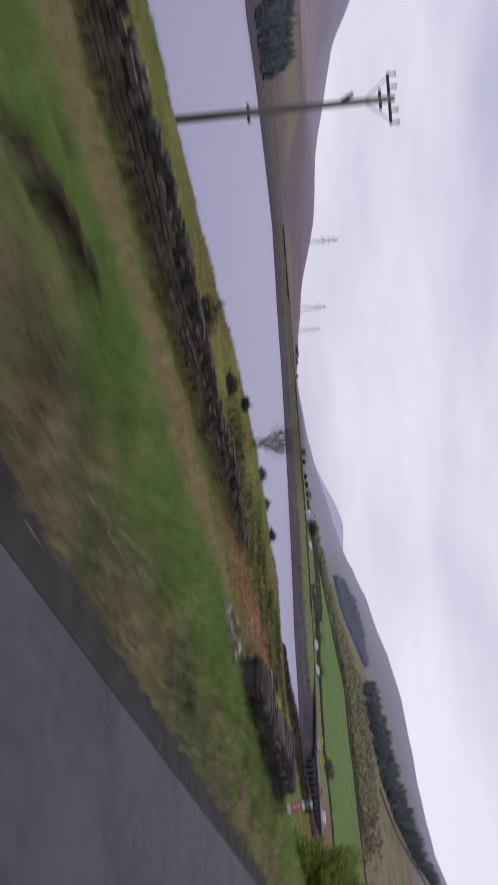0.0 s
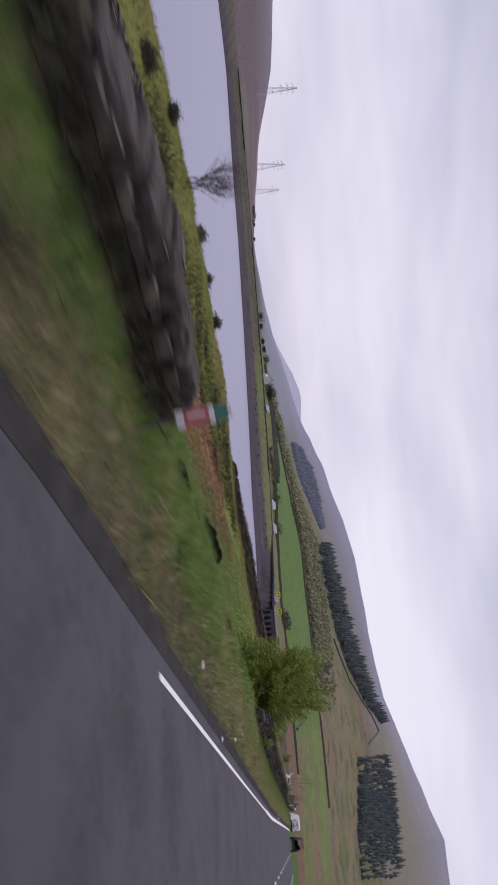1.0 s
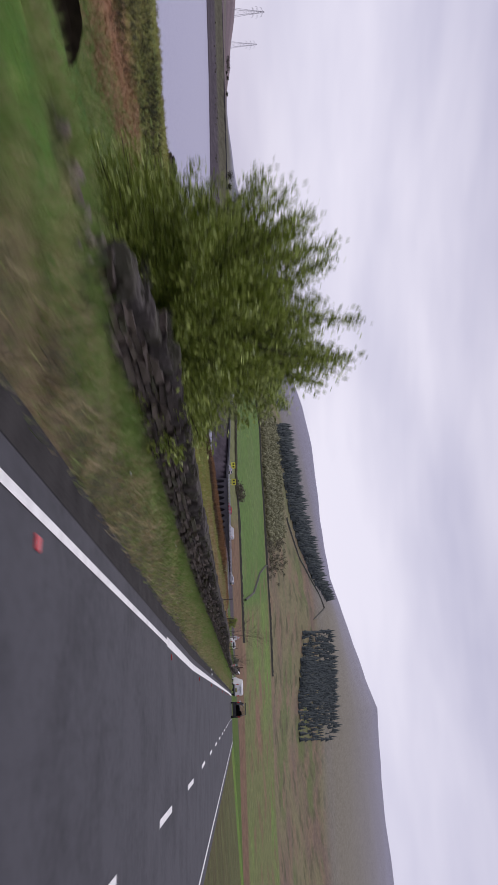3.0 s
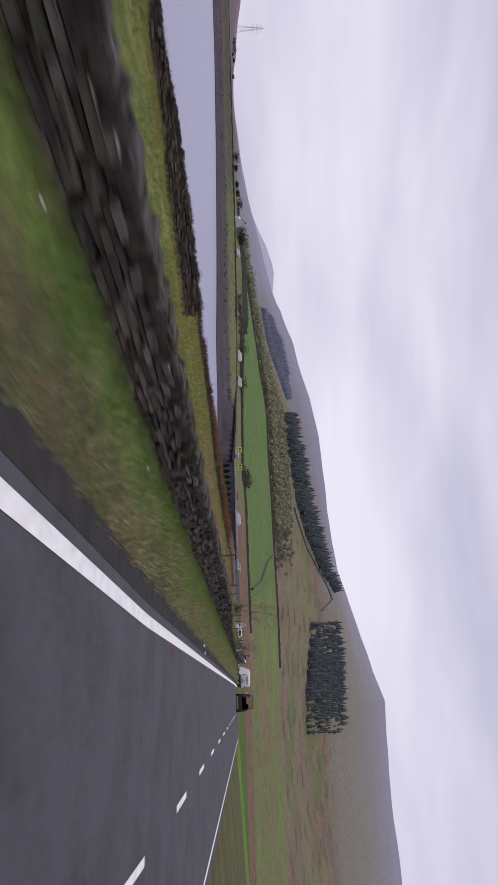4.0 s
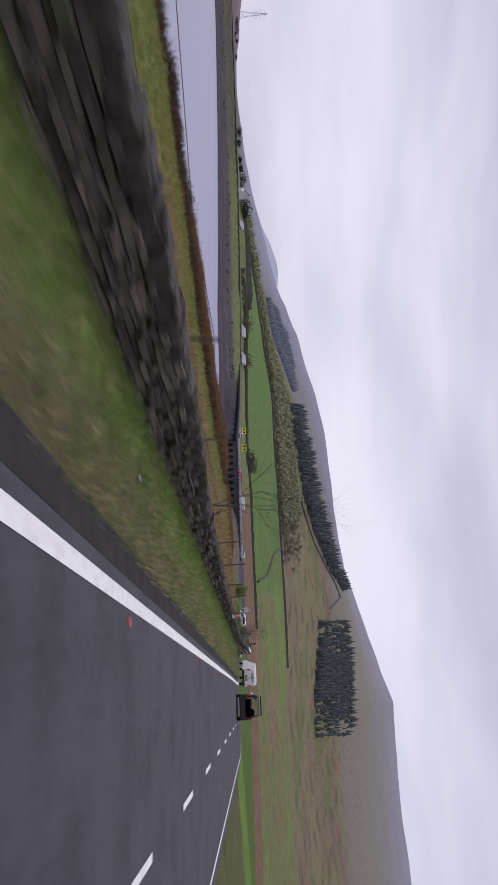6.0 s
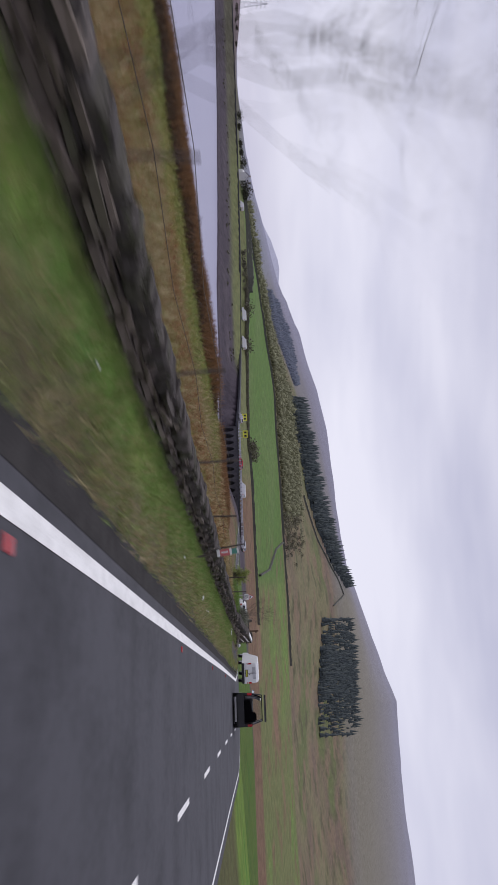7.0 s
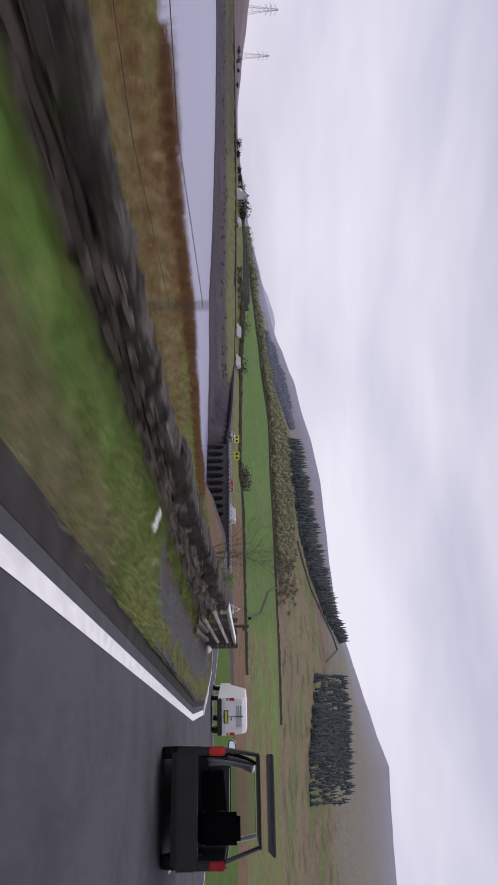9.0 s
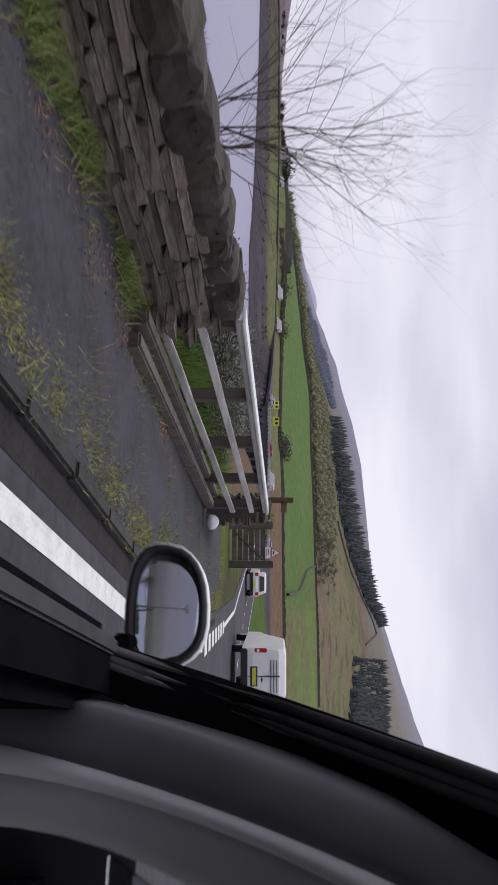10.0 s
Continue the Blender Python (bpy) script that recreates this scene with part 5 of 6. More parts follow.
# scrub and trees on the far side
n = 1700
th = r_.uniform(13, 27, n)
gap = wave(th * 9, th * 0, 2.0, 4) > -0.6
th = th[gap]
n = len(th)
crowns("hillside_wood", (th, 201 + r_.uniform(0, 1, n) ** 1.1 * np.interp(th, [13, 20, 27], [105, 135, 130])), 1.6, M_WOODS, "soft olive woodland in early leaf above the green field", "woodland", 41, 1.5)
n = 480
th = 27 + 9.5 * r_.uniform(0, 1, n) ** 1.4
crowns("hillside_wood", (th, np.interp(th, [27, 31, 37, 38.5], [196, 158, 112, 100]) + r_.uniform(0, 1, n) * np.interp(th, [27, 33, 38.5], [110, 70, 30])), 1.5, M_WOODS, "soft olive woodland along the far slope", "woodland", 43, 1.5)
n = 90
th = 13.3 - np.abs(r_.normal(0, 1.6, n))
clumps("hillside_scrub", (th, 202 + r_.uniform(0, 1, n) ** 1.3 * 95), 2.0, 90, 0.45, M_SCRUB, "reddish-brown scrub thinning out at the wood's edge", "scrub", 57, 1.2)
n = 70
th = r_.uniform(15, 60, n)
clumps("shore_scrub", (th, r_.uniform(19, 25, n)), 0.8, 60, 0.25, M_SCRUB, "bare brown scrub along the far shore", "scrub", 45, 0.6)
n = 420
th = r_.uniform(18, 33, n)
clumps("hedge", (th, r_.uniform(53, 57, n)), 0.8, 60, 0.3, M_SCRUB, "dark hedge along the foot of the green field", "hedge", 47, 0.8)
th = np.array([18.4, 18.0, 17.6, 26.0, 28.8])
clumps("hedge_trees", (th, np.array([60.0, 57, 62, 52, 52])), 3.0, 420, 0.5, M_SCRUB, "rounded bare trees beside the far road", "trees", 49)
th = np.array([39.2, 39.9, 40.5, 41.6, 42.3])
clumps("skyline_trees", (th, np.array([110.0, 118, 122, 126, 130])), 2.5, 420, 0.55, M_DARKBUSH, "dark trees along the far skyline", "trees", 51)
th = r_.uniform(46, 50, 6)
clumps("skyline_trees", (th, 300 + r_.uniform(0, 60, 6)), 2.4, 160, 0.7, M_DARKBUSH, "dark trees along the far skyline", "trees", 53)


# field walls on the far side
def far_wall(name, pts, hgt, label):
    vs, fs = [], []
    r = np.random.default_rng(len(name))
    dense = []
    for (t0, p0), (t1, p1) in zip(pts, pts[1:]):
        for f in np.linspace(0, 1, 40, endpoint=False):
            dense.append((t0 + (t1 - t0) * f, p0 + (p1 - p0) * f))
    dense.append(pts[-1])
    th, past = np.array([d[0] for d in dense]), np.array([d[1] for d in dense])
    x, y = polar(th, past)
    z = height(x, y)
    for i in range(len(x)):
        h_ = hgt * r.uniform(0.75, 1.25)
        j, k = min(i + 1, len(x) - 1), max(i - 1, 0)
        d = np.array([x[j] - x[k], y[j] - y[k]])
        d /= np.linalg.norm(d)
        for o, zz in ((-0.35, -0.4), (-0.28, h_), (0.28, h_), (0.35, -0.4)):
            vs.append((x[i] - d[1] * o, y[i] + d[0] * o, z[i] + zz))
    for i in range(len(x) - 1):
        for k in range(3):
            a = 4 * i + k
            fs.append((a, a + 1, a + 5, a + 4))
    return tagged(raw(name, vs, fs, M_FARWALL), label, "field wall")


far_wall("field_wall", [(5, 60), (12, 58), (22, 58), (30, 60), (37, 66)], 0.8, "dark stone wall along the foot of the green field")
far_wall("field_wall", [(2, 200), (10, 198), (16, 196), (24, 192), (31, 150), (37, 110)], 1.0, "dark stone wall along the head of the green field")
far_wall("field_wall", [(8.6, 70), (9.0, 110), (10.5, 150), (11.0, 196)], 0.8, "dark stone wall dividing the far fields")
far_wall("field_wall", [(14.5, 350), (11, 400), (8.0, 500), (7.0, 520), (6.2, 430)], 1.2, "stone wall below the conifer plantation")
far_wall("field_wall", [(30, 62), (33, 84), (36, 96), (39, 92)], 1.5, "dark wall curving up to the white house")


# ---- buildings and viaduct ----
def white_house(th, past):
    x, y = far_place(th, past)
    h = thing("house", pose(x, y, hz(x, y) - 0.3, 0, 0, 75) @ Matrix.Scale(0.62, 4), "small white farmhouse with grey slate roof", "house")
    bm = bmesh.new()
    prism(bm, [(-5, -1), (5, -1), (5, 4.2), (0, 7.2), (-5, 4.2)], -3.5, 3.5)
    bmesh.ops.rotate(bm, verts=bm.verts, cent=(0, 0, 0), matrix=Matrix.Rotation(radians(90), 3, "Z"))
    part("wall", bm, M_RENDERWALL, h)
    for s_ in (-1, 1):
        bm = bmesh.new()
        box(bm, -3.8, 3.8, 0, 6.1, 0, 0.18, 0.02, Matrix.Translation((0, 0, 7.35)) @ Matrix.Rotation(radians(-30.5), 4, "X") if s_ > 0 else Matrix.Translation((0, 0, 7.35)) @ Matrix.Rotation(math.pi, 4, "Z") @ Matrix.Rotation(radians(-30.5), 4, "X"))
        roof = part("roof", bm, M_SLATE, h)
    for x_ in (-2.9, 2.9):
        bm = bmesh.new()
        box(bm, x_ - 0.5, x_ + 0.5, -0.4, 0.4, 6.4, 8.6, 0.03)
        part("chimney", bm, M_STONE, h)
    for x_, z_ in ((-2.2, 1.0), (2.2, 1.0), (-2.2, 3.0), (0, 3.0), (2.2, 3.0)):
        bm = bmesh.new()
        box(bm, x_ - 0.5, x_ + 0.5, -5.06, -4.98, z_, z_ + 1.2)
        part("window", bm, M_CARGLASS, h)
    bm = bmesh.new()
    box(bm, -0.5, 0.5, -5.06, -4.98, -0.2, 2.0)
    part("door", bm, M_BROWN, h)
    bm = bmesh.new()
    prism(bm, [(-3, -1), (3, -1), (3, 2.6), (0, 4.2), (-3, 2.6)], 3.6, 9.5)
    part("outbuilding", bm, M_RENDERWALL, h)
    return h


white_house(38.0, 58)
th = np.array([37.2, 37.35, 37.0])
clumps("house_trees", (th, np.array([57.0, 59, 60])), 3.4, 260, 0.6, M_DARKBUSH, "dark evergreen trees beside the white house", "trees", 55)


M_VIADUCT = surface("sooty_masonry", (0.03, 0.028, 0.03), (0.08, 0.074, 0.076), 1.2, 0.9, 0.4)


def viaduct():
    a, b = Vector((-45.0, 283.0, 0)), Vector((*far_road(19.3), 0))
    length = (b - a).length
    turn = math.degrees(math.atan2(b.y - a.y, b.x - a.x))
    v = thing("viaduct", pose(a.x, a.y, 0, 0, 0, turn), "low stone viaduct with arches carrying the road over the water", "viaduct")
    top, n = -1.9, 13
    span = length / n
    for k in range(n):
        x0 = k * span
        out = [(x0, -12.0), (x0, top), (x0 + span, top), (x0 + span, -12.0), (x0 + span - 0.45, -12.0)]
        r = (span - 0.9) / 2
        for j in range(13):
            t = math.pi * j / 12
            out.append((x0 + span / 2 + r * math.cos(t), -4.7 + 2.0 * math.sin(t)))
        out.append((x0 + 0.45, -12.0))
        bm = bmesh.new()
        prism(bm, out, -3.6, 3.6)
        part("arch", bm, M_VIADUCT, v)
    bm = bmesh.new()
    box(bm, -2, length + 2, -3.7, 3.7, top, top + 0.2, 0.02)
    part("deck", bm, M_TARMAC, v)
    for y in (-3.55, 3.55):
        bm = bmesh.new()
        box(bm, -2, length + 2, y - 0.12, y + 0.12, top + 0.2, top + 0.5, 0.02)
        part("parapet", bm, M_KERB, v)
        for z_ in (0.8, 1.1):
            bm = bmesh.new()
            box(bm, -2, length + 2, y - 0.05, y + 0.05, top + z_ - 0.06, top + z_ + 0.06)
            part("rail", bm, M_STEEL, v)
        for k in range(int(length / 1.4) + 1):
            bm = bmesh.new()
            box(bm, k * 1.4 - 0.1, k * 1.4 + 0.1, y - 0.09, y + 0.09, top + 0.5, top + 1.2)
            part("baluster", bm, M_STEEL, v)
    return v


viaduct()


# ---- vehicles ----
def wheel(bm_parent, x, y, r, w=0.2):
    bm = bmesh.new()
    rod(bm, (x - w / 2, y, r), (x + w / 2, y, r), r, r, 18)
    t = part("wheel", bm, M_TYRE, bm_parent)
    bm = bmesh.new()
    rod(bm, (x - w / 2 - 0.008, y, r), (x + w / 2 + 0.008, y, r), r * 0.62, r * 0.62, 14)
    part("rim", bm, M_STEEL, t)


def hatchback(m, paint, label):
    c = thing("car", m, label, "car")
    bm = bmesh.new()
    prof = [(-2.05, 0.35), (-2.08, 0.75), (-1.95, 0.95), (-1.0, 1.0), (1.1, 0.95), (1.95, 0.8), (2.1, 0.6), (2.08, 0.32)]
    rings = []
    for x, k in ((-0.86, 0.93), (-0.82, 1.0), (0.82, 1.0), (0.86, 0.93)):
        rings.append([(x, y * (0.98 if k < 1 else 1), 0.33 + (z - 0.33) * k) for y, z in prof])
    loft(bm, rings)
    part("body", bm, paint, c, "", False)
    bm = bmesh.new()
    cab = [(-1.98, 0.94), (-1.75, 1.38), (-1.3, 1.46), (0.1, 1.45), (0.95, 0.96)]
    loft(bm, [[(x, y * k, 0.94 + (z - 0.94) * (1.0 if abs(x) < 0.65 else 0.96)) for y, z in cab] for x, k in ((-0.8, 1), (-0.62, 1), (0.62, 1), (0.8, 1))])
    for v in bm.verts:
        if v.co.z > 1.2:
            v.co.x *= 0.82
    part("cabin", bm, paint, c)
    bm = bmesh.new()
    prism(bm, [(-0.56, 1.02), (0.56, 1.02), (0.48, 1.34), (-0.48, 1.34)], -2.0, -1.72)
    for v in bm.verts:
        if v.co.y < -1.8:
            v.co.y = -1.99 + (v.co.z - 1.0) * 0.53
    part("rear_window", bm, M_CARGLASS, c)
    for s_ in (-1, 1):
        bm = bmesh.new()
        box(bm, s_ * 0.81 - 0.01, s_ * 0.81 + 0.01, -1.35, 0.5, 1.02, 1.2)
        part("side_window", bm, M_CARGLASS, c)
        bm = bmesh.new()
        box(bm, s_ * 0.68 - 0.11, s_ * 0.68 + 0.11, -2.1, -1.98, 0.7, 0.94, 0.02)
        part("tail_light", bm, M_LAMPRED, c)
        for y in (-1.3, 1.3):
            wheel(c, s_ * 0.76, y, 0.31)
    bm = bmesh.new()
    box(bm, -0.8, 0.8, -2.14, -2.02, 0.32, 0.56, 0.03)
    part("bumper", bm, M_BLACK, c)
    bm = bmesh.new()
    box(bm, -0.26, 0.26, -2.16, -2.14, 0.6, 0.71)
    part("number_plate", bm, M_YELLOW, c)
    return c


def panel_van(m, label):
    c = thing("van", m, label, "van")
    bm = bmesh.new()
    prof = [(-2.45, 0.42), (-2.5, 0.8), (-2.42, 1.72), (-2.25, 1.93), (-1.6, 1.98), (0.9, 1.96), (1.75, 1.15), (2.4, 0.98), (2.48, 0.45)]
    loft(bm, [[(x, y * k, 0.42 + (z - 0.42) * j) for y, z in prof] for x, k, j in ((-0.97, 0.985, 0.95), (-0.93, 1, 0.985), (-0.75, 1, 1.0), (0.75, 1, 1.0), (0.93, 1, 0.985), (0.97, 0.985, 0.95))])
    for v in bm.verts:
        if v.co.z > 1.1:
            v.co.x *= 1 - 0.1 * (v.co.z - 1.1)
    part("body", bm, M_WHITE, c)
    bm = bmesh.new()
    box(bm, -0.95, 0.95, -2.6, -2.4, 0.38, 0.62, 0.04)
    part("bumper", bm, M_BLACK, c)
    for s_ in (-1, 1):
        bm = bmesh.new()
        box(bm, s_ * 0.885 - 0.07, s_ * 0.885 + 0.07, -2.51, -2.4, 0.85, 1.3, 0.02)
        lamp = part("tail_light", bm, M_LAMPRED, c)
        bm = bmesh.new()
        box(bm, s_ * 0.885 - 0.05, s_ * 0.885 + 0.05, -2.522, -2.508, 0.95, 1.03)
        part("reverse_lens", bm, M_WHITE, lamp)
        for y in (-1.55, 1.6):
            wheel(c, s_ * 0.85, y, 0.34, 0.22)
    bm = bmesh.new()
    box(bm, -0.3, 0.3, -2.53, -2.49, 0.78, 0.92, 0.006)
    part("number_plate", bm, M_YELLOW, c)
    bm = bmesh.new()
    box(bm, -0.34, 0.34, -2.515, -2.48, 0.72, 0.97, 0.01)
    part("plate_recess", bm, M_BLACK, c)
    bm = bmesh.new()
    box(bm, -0.012, 0.012, -2.505, -2.43, 0.65, 1.75)
    part("door_gap", bm, M_BLACK, c)
    bm = bmesh.new()
    box(bm, 0.04, 0.18, -2.52, -2.48, 1.1, 1.15, 0.01)
    part("door_handle", bm, M_BLACK, c)
    for k in range(3):
        bm = bmesh.new()
        box(bm, -0.55, 0.55, -2.475 + k * 0.017, -2.44 + k * 0.017, 1.42 + k * 0.1, 1.46 + k * 0.1)
        part("lettering_bar", bm, M_SLATE, c)
    return c


panel_van(pose(-2.4, 150.4, float(road_z(150)) + 0.01, 0, 0, 14) @ Matrix.Scale(0.9, 4), "white panel van with yellow plate and red lamps, braking")
hatchback(pose(-10.7, 178, float(road_z(177)) + 0.01, 0, 0, 15), M_WHITE, "white hatchback with red tail lamps on the bend")


def on_far_road(th, off=1.5):
    a, b = Vector(far_road(th)), Vector(far_road(th + 0.3))
    d = (b - a).normalized()
    z = float(np.interp(th, FAR_TH, FAR_Z)) + 0.31
    return pose(a.x - d.y * off, a.y + d.x * off, z, 0, 0, math.degrees(math.atan2(d.y, d.x)) - 90)


for th, paint, lab in ((36.0, M_WHITE, "white car on the far shore road"), (28.3, M_WHITE, "white car following the far shore road"), (26.1, M_WHITE, "white car climbing from the viaduct"), (20.2, M_SILVER, "pale silver car leaving the viaduct")):
    if th > 24:
        panel_van(on_far_road(th), lab.replace("car", "van"))
    else:
        hatchback(on_far_road(th), paint, lab)
va, vb = Vector((-45.0, 283.0)), Vector(far_road(19.3))
vd = (vb - va).normalized()
vt = math.degrees(math.atan2(vd.y, vd.x)) - 90
for f, paint, lab in ((0.66, M_CARRED, "red car crossing the viaduct"), (-0.2, M_SILVER, "pale car with red tail lamps nearing the viaduct")):
    q = va + (vb - va) * f
    hatchback(pose(q.x, q.y, (-1.69 if f > 0 else -1.6), 0, 0, vt), paint, lab)
q = va + (vb - va) * 0.36
panel_van(pose(q.x, q.y, -1.69, 0, 0, vt), "white delivery van crossing the viaduct")

# ---- litter on the verge ----
SCRAPS = [(-2.3, 32.7), (-2.26, 24.3), (-2.3, 100.0), (-2.2, 102.1), (-2.8, 107.3), (-3.15, 120.0), (-2.5, 120.1), (-1.37, 66.25), (-1.2, 66.8), (-1.62, 27.5), (-1.95, 30.6)] + [(None, 36 + 5.9 * k) for k in range(12)]
for k, (x, y) in enumerate(SCRAPS):
    if x is None:
        y = y + rng.uniform(-2, 2)
        x = float(edge_x(y)) - rng.uniform(0.2, 1.9)
    bm = bmesh.new()
    bmesh.ops.create_icosphere(bm, subdivisions=2, radius=0.05 if k in (0, 1, 2, 5, 6) else 0.04 if k in (7, 8, 9, 10) else 0.024)
    for v in bm.verts:
        v.co += Vector((noise.noise(v.co * 30 + Vector((k, 0, 0))), noise.noise(v.co * 28 + Vector((0, k, 0))), noise.noise(v.co * 31))) * (0.035 if k < 3 else 0.02)
        v.co.z *= 0.6
    ob = part("litter", bm, M_WHITE, None, "crumpled scrap of white litter in the grass")
    ob.location = (x, y, max(hz(x, y), 0.0 if x > edge_x(y) else -9.0) + 0.03)
    tagged(ob, category="litter", group="litter on the verge")


bm = bmesh.new()
box(bm, -0.22, 0.22, -0.08, 0.08, -0.012, 0.012, 0.006)
bmesh.ops.subdivide_edges(bm, edges=bm.edges[:], cuts=2, use_grid_fill=True)
for v in bm.verts:
    v.co.z += 0.03 * noise.noise(v.co * 7)
sheet = part("plastic_sheet", bm, M_WHITE, None, "flat scrap of pale plastic lying on the grass verge")
sheet.matrix_basis = pose(-3.05, 119.85, 0.1, 0, 8, -35)
tagged(sheet, category="litter", group="litter on the verge")

# ---- grass, straw and bracken ----
def blades(name, xs, ys, hgt, width, mat, label, seed, lean=0.5, lift=0.0):
    r = np.random.default_rng(seed)
    n = len(xs)
    z = height(xs, ys) + lift
    a = r.uniform(0, 2 * np.pi, n)
    h_ = hgt * r.uniform(0.45, 1.3, n)
    w = width * r.uniform(0.6, 1.4, n)
    side = np.stack([np.cos(a), np.sin(a), 0 * a], 1)
    ln_ = np.stack([r.normal(0, lean, n), r.normal(0, lean, n), np.ones(n)], 1)
    base = np.stack([xs, ys, z - 0.02], 1)
    tip = base + ln_ * h_[:, None]
    v = np.stack([base - side * w[:, None], base + side * w[:, None], tip], 1).reshape(-1, 3)
    f = np.arange(3 * n).reshape(-1, 3)
    return mass(name, v, f, mat, label, "grass")


def tufted(n, x0, x1, y0, y1, seed, tufts, spread):
    """Plan places gathered in tufts, as distances left of the road's edge."""
    r = np.random.default_rng(seed)
    tl, ty = r.uniform(x0, x1, tufts), r.uniform(y0, y1, tufts)
    i = r.integers(0, tufts, n)
    left = tl[i] + r.normal(0, spread, n)
    y = ty[i] + r.normal(0, spread, n)
    return left, y


def spread_blades(name, n, x0, x1, y0, y1, hgt, width, mat, label, seed, tufts, sp, lean=0.5, rim=False):
    left, y = tufted(n, x0, x1, y0, y1, seed, tufts, sp)
    if rim:  # counted inwards from the bank's edge
        left = bank_left(y) - left
    if x0 > 2.5 and not rim:
        left = np.where(left < 2.75, 5.5 - left, left)  # what grows behind the wall stays there
    ok = (left > 0.02) & ~((left > 0.0) & (left < 2.3) & (y > 120.6 + 0.5 * np.sin(left * 4)) & (y < 141) & (np.abs(np.sin(y * 1.7 + left)) < 0.93))
    left, y = left[ok], y[ok]
    ok = ((y - 41.9) / 2.0) ** 2 + ((edge_x(y) - left + 10.75 - 0.2 * (y - 41.9)) / 0.5) ** 2 > 1
    left, y = left[ok], y[ok]
    blades(name, edge_x(y) - left, y, hgt, width, mat, label, seed + 1, lean)


spread_blades("verge_grass", 150000, 0.1, 3.2, -4, 141, 0.11, 0.006, M_BLADE, "short green verge grass beside the road", 61, 14000, 0.12)
spread_blades("verge_straw", 26000, 0.05, 1.5, -4, 141, 0.16, 0.005, M_STRAW, "dead straw grass at the tarmac edge", 63, 1800, 0.1)
spread_blades("pasture_grass", 90000, 3.0, 15, -4, 62, 0.16, 0.012, M_BLADE, "rough green pasture grass on the slope", 65, 9000, 0.25)
spread_blades("pasture_straw", 30000, 6.6, 11.0, -4, 26, 0.28, 0.012, M_STRAW, "pale tussocks of dead grass on the slope", 67, 1100, 0.3)
spread_blades("bank_grass", 70000, -1, 8, -4, 121, 0.17, 0.018, M_OLIVE, "olive grass along the reservoir bank", 69, 5000, 0.4, rim=True)
spread_blades("lush_tufts", 40000, 0.9, 2.4, 6, 26, 0.15, 0.006, M_VIVID, "bright green grass along the bank's top", 78, 500, 0.2)
spread_blades("lush_tufts", 60000, 0.9, 3.3, -4, 120, 0.17, 0.006, M_VIVID, "lush green tufts on the verge", 77, 700, 0.2)
spread_blades("lush_tufts", 26000, 2.0, 8.0, -4, 44, 0.22, 0.009, M_VIVID, "lush green clumps on the slope", 79, 130, 0.4)
spread_blades("dead_bracken", 18000, 3.2, 11, 84, 126, 0.26, 0.026, M_BRACKEN, "rusty dead bracken behind the wall", 71, 70, 0.9)
spread_blades("rough_straw", 16000, 3.2, 11, 74, 126, 0.34, 0.018, M_STRAW, "straw-coloured rough grass behind the wall", 73, 110, 0.9)
spread_blades("bracken_strip", 26000, 12.4, 17.6, 30, 54, 0.12, 0.02, M_TAN, "flattened orange bracken strip", 75, 900, 0.3, 1.0)

# moss and weeds creeping over the footway
lf_, y_ = tufted(15000, 0.15, 0.55, 117.5, 141, 81, 90, 0.14)
blades("footway_weeds", edge_x(y_) - np.abs(lf_), y_, 0.045, 0.006, M_BLADE, "moss and weeds along the footway's kerb", 82, 0.9, 0.05)
lf_, y_ = tufted(14000, 1.75, 2.15, 117.5, 131, 83, 60, 0.13)
blades("footway_weeds", edge_x(y_) - np.abs(lf_), y_, 0.12, 0.007, M_BLADE, "green grass along the foot of the wall", 84, 0.6, 0.05)
lf_, y_ = tufted(9000, 0.0, 2.0, 117, 121, 85, 300, 0.25)
blades("footway_weeds", edge_x(y_) - np.abs(lf_), y_, 0.08, 0.007, M_BLADE, "grass thinning out over the start of the footway", 86, 0.7, 0.04)


lf_, y_ = tufted(26000, 0.14, 0.45, 118, 141, 101, 150, 0.1)
blades("kerb_moss", edge_x(y_) - np.abs(lf_), y_, 0.03, 0.008, M_OLIVE, "olive moss cushions along the kerb", 102, 1.2, 0.055)
lf_, y_ = tufted(3500, 1.45, 1.8, 120.8, 132, 103, 60, 0.12)
blades("leaf_litter", edge_x(y_) - np.abs(lf_), y_, 0.025, 0.014, M_BRACKEN, "brown dead leaves along the footway's inner edge", 104, 2.0, 0.055)
lf_, y_ = tufted(16000, 2.75, 5.5, 129.8, 138, 105, 160, 0.2)
blades("tall_grass", edge_x(y_) - lf_, y_, 0.45, 0.012, M_VIVID, "tall green grass behind the wooden rails", 106, 0.25)
spread_blades("straw_tussock", 15000, 0.3, 6.5, -4, 44, 0.2, 0.006, M_STRAW, "pale straw tussocks along the verge", 107, 420, 0.16, 0.7)

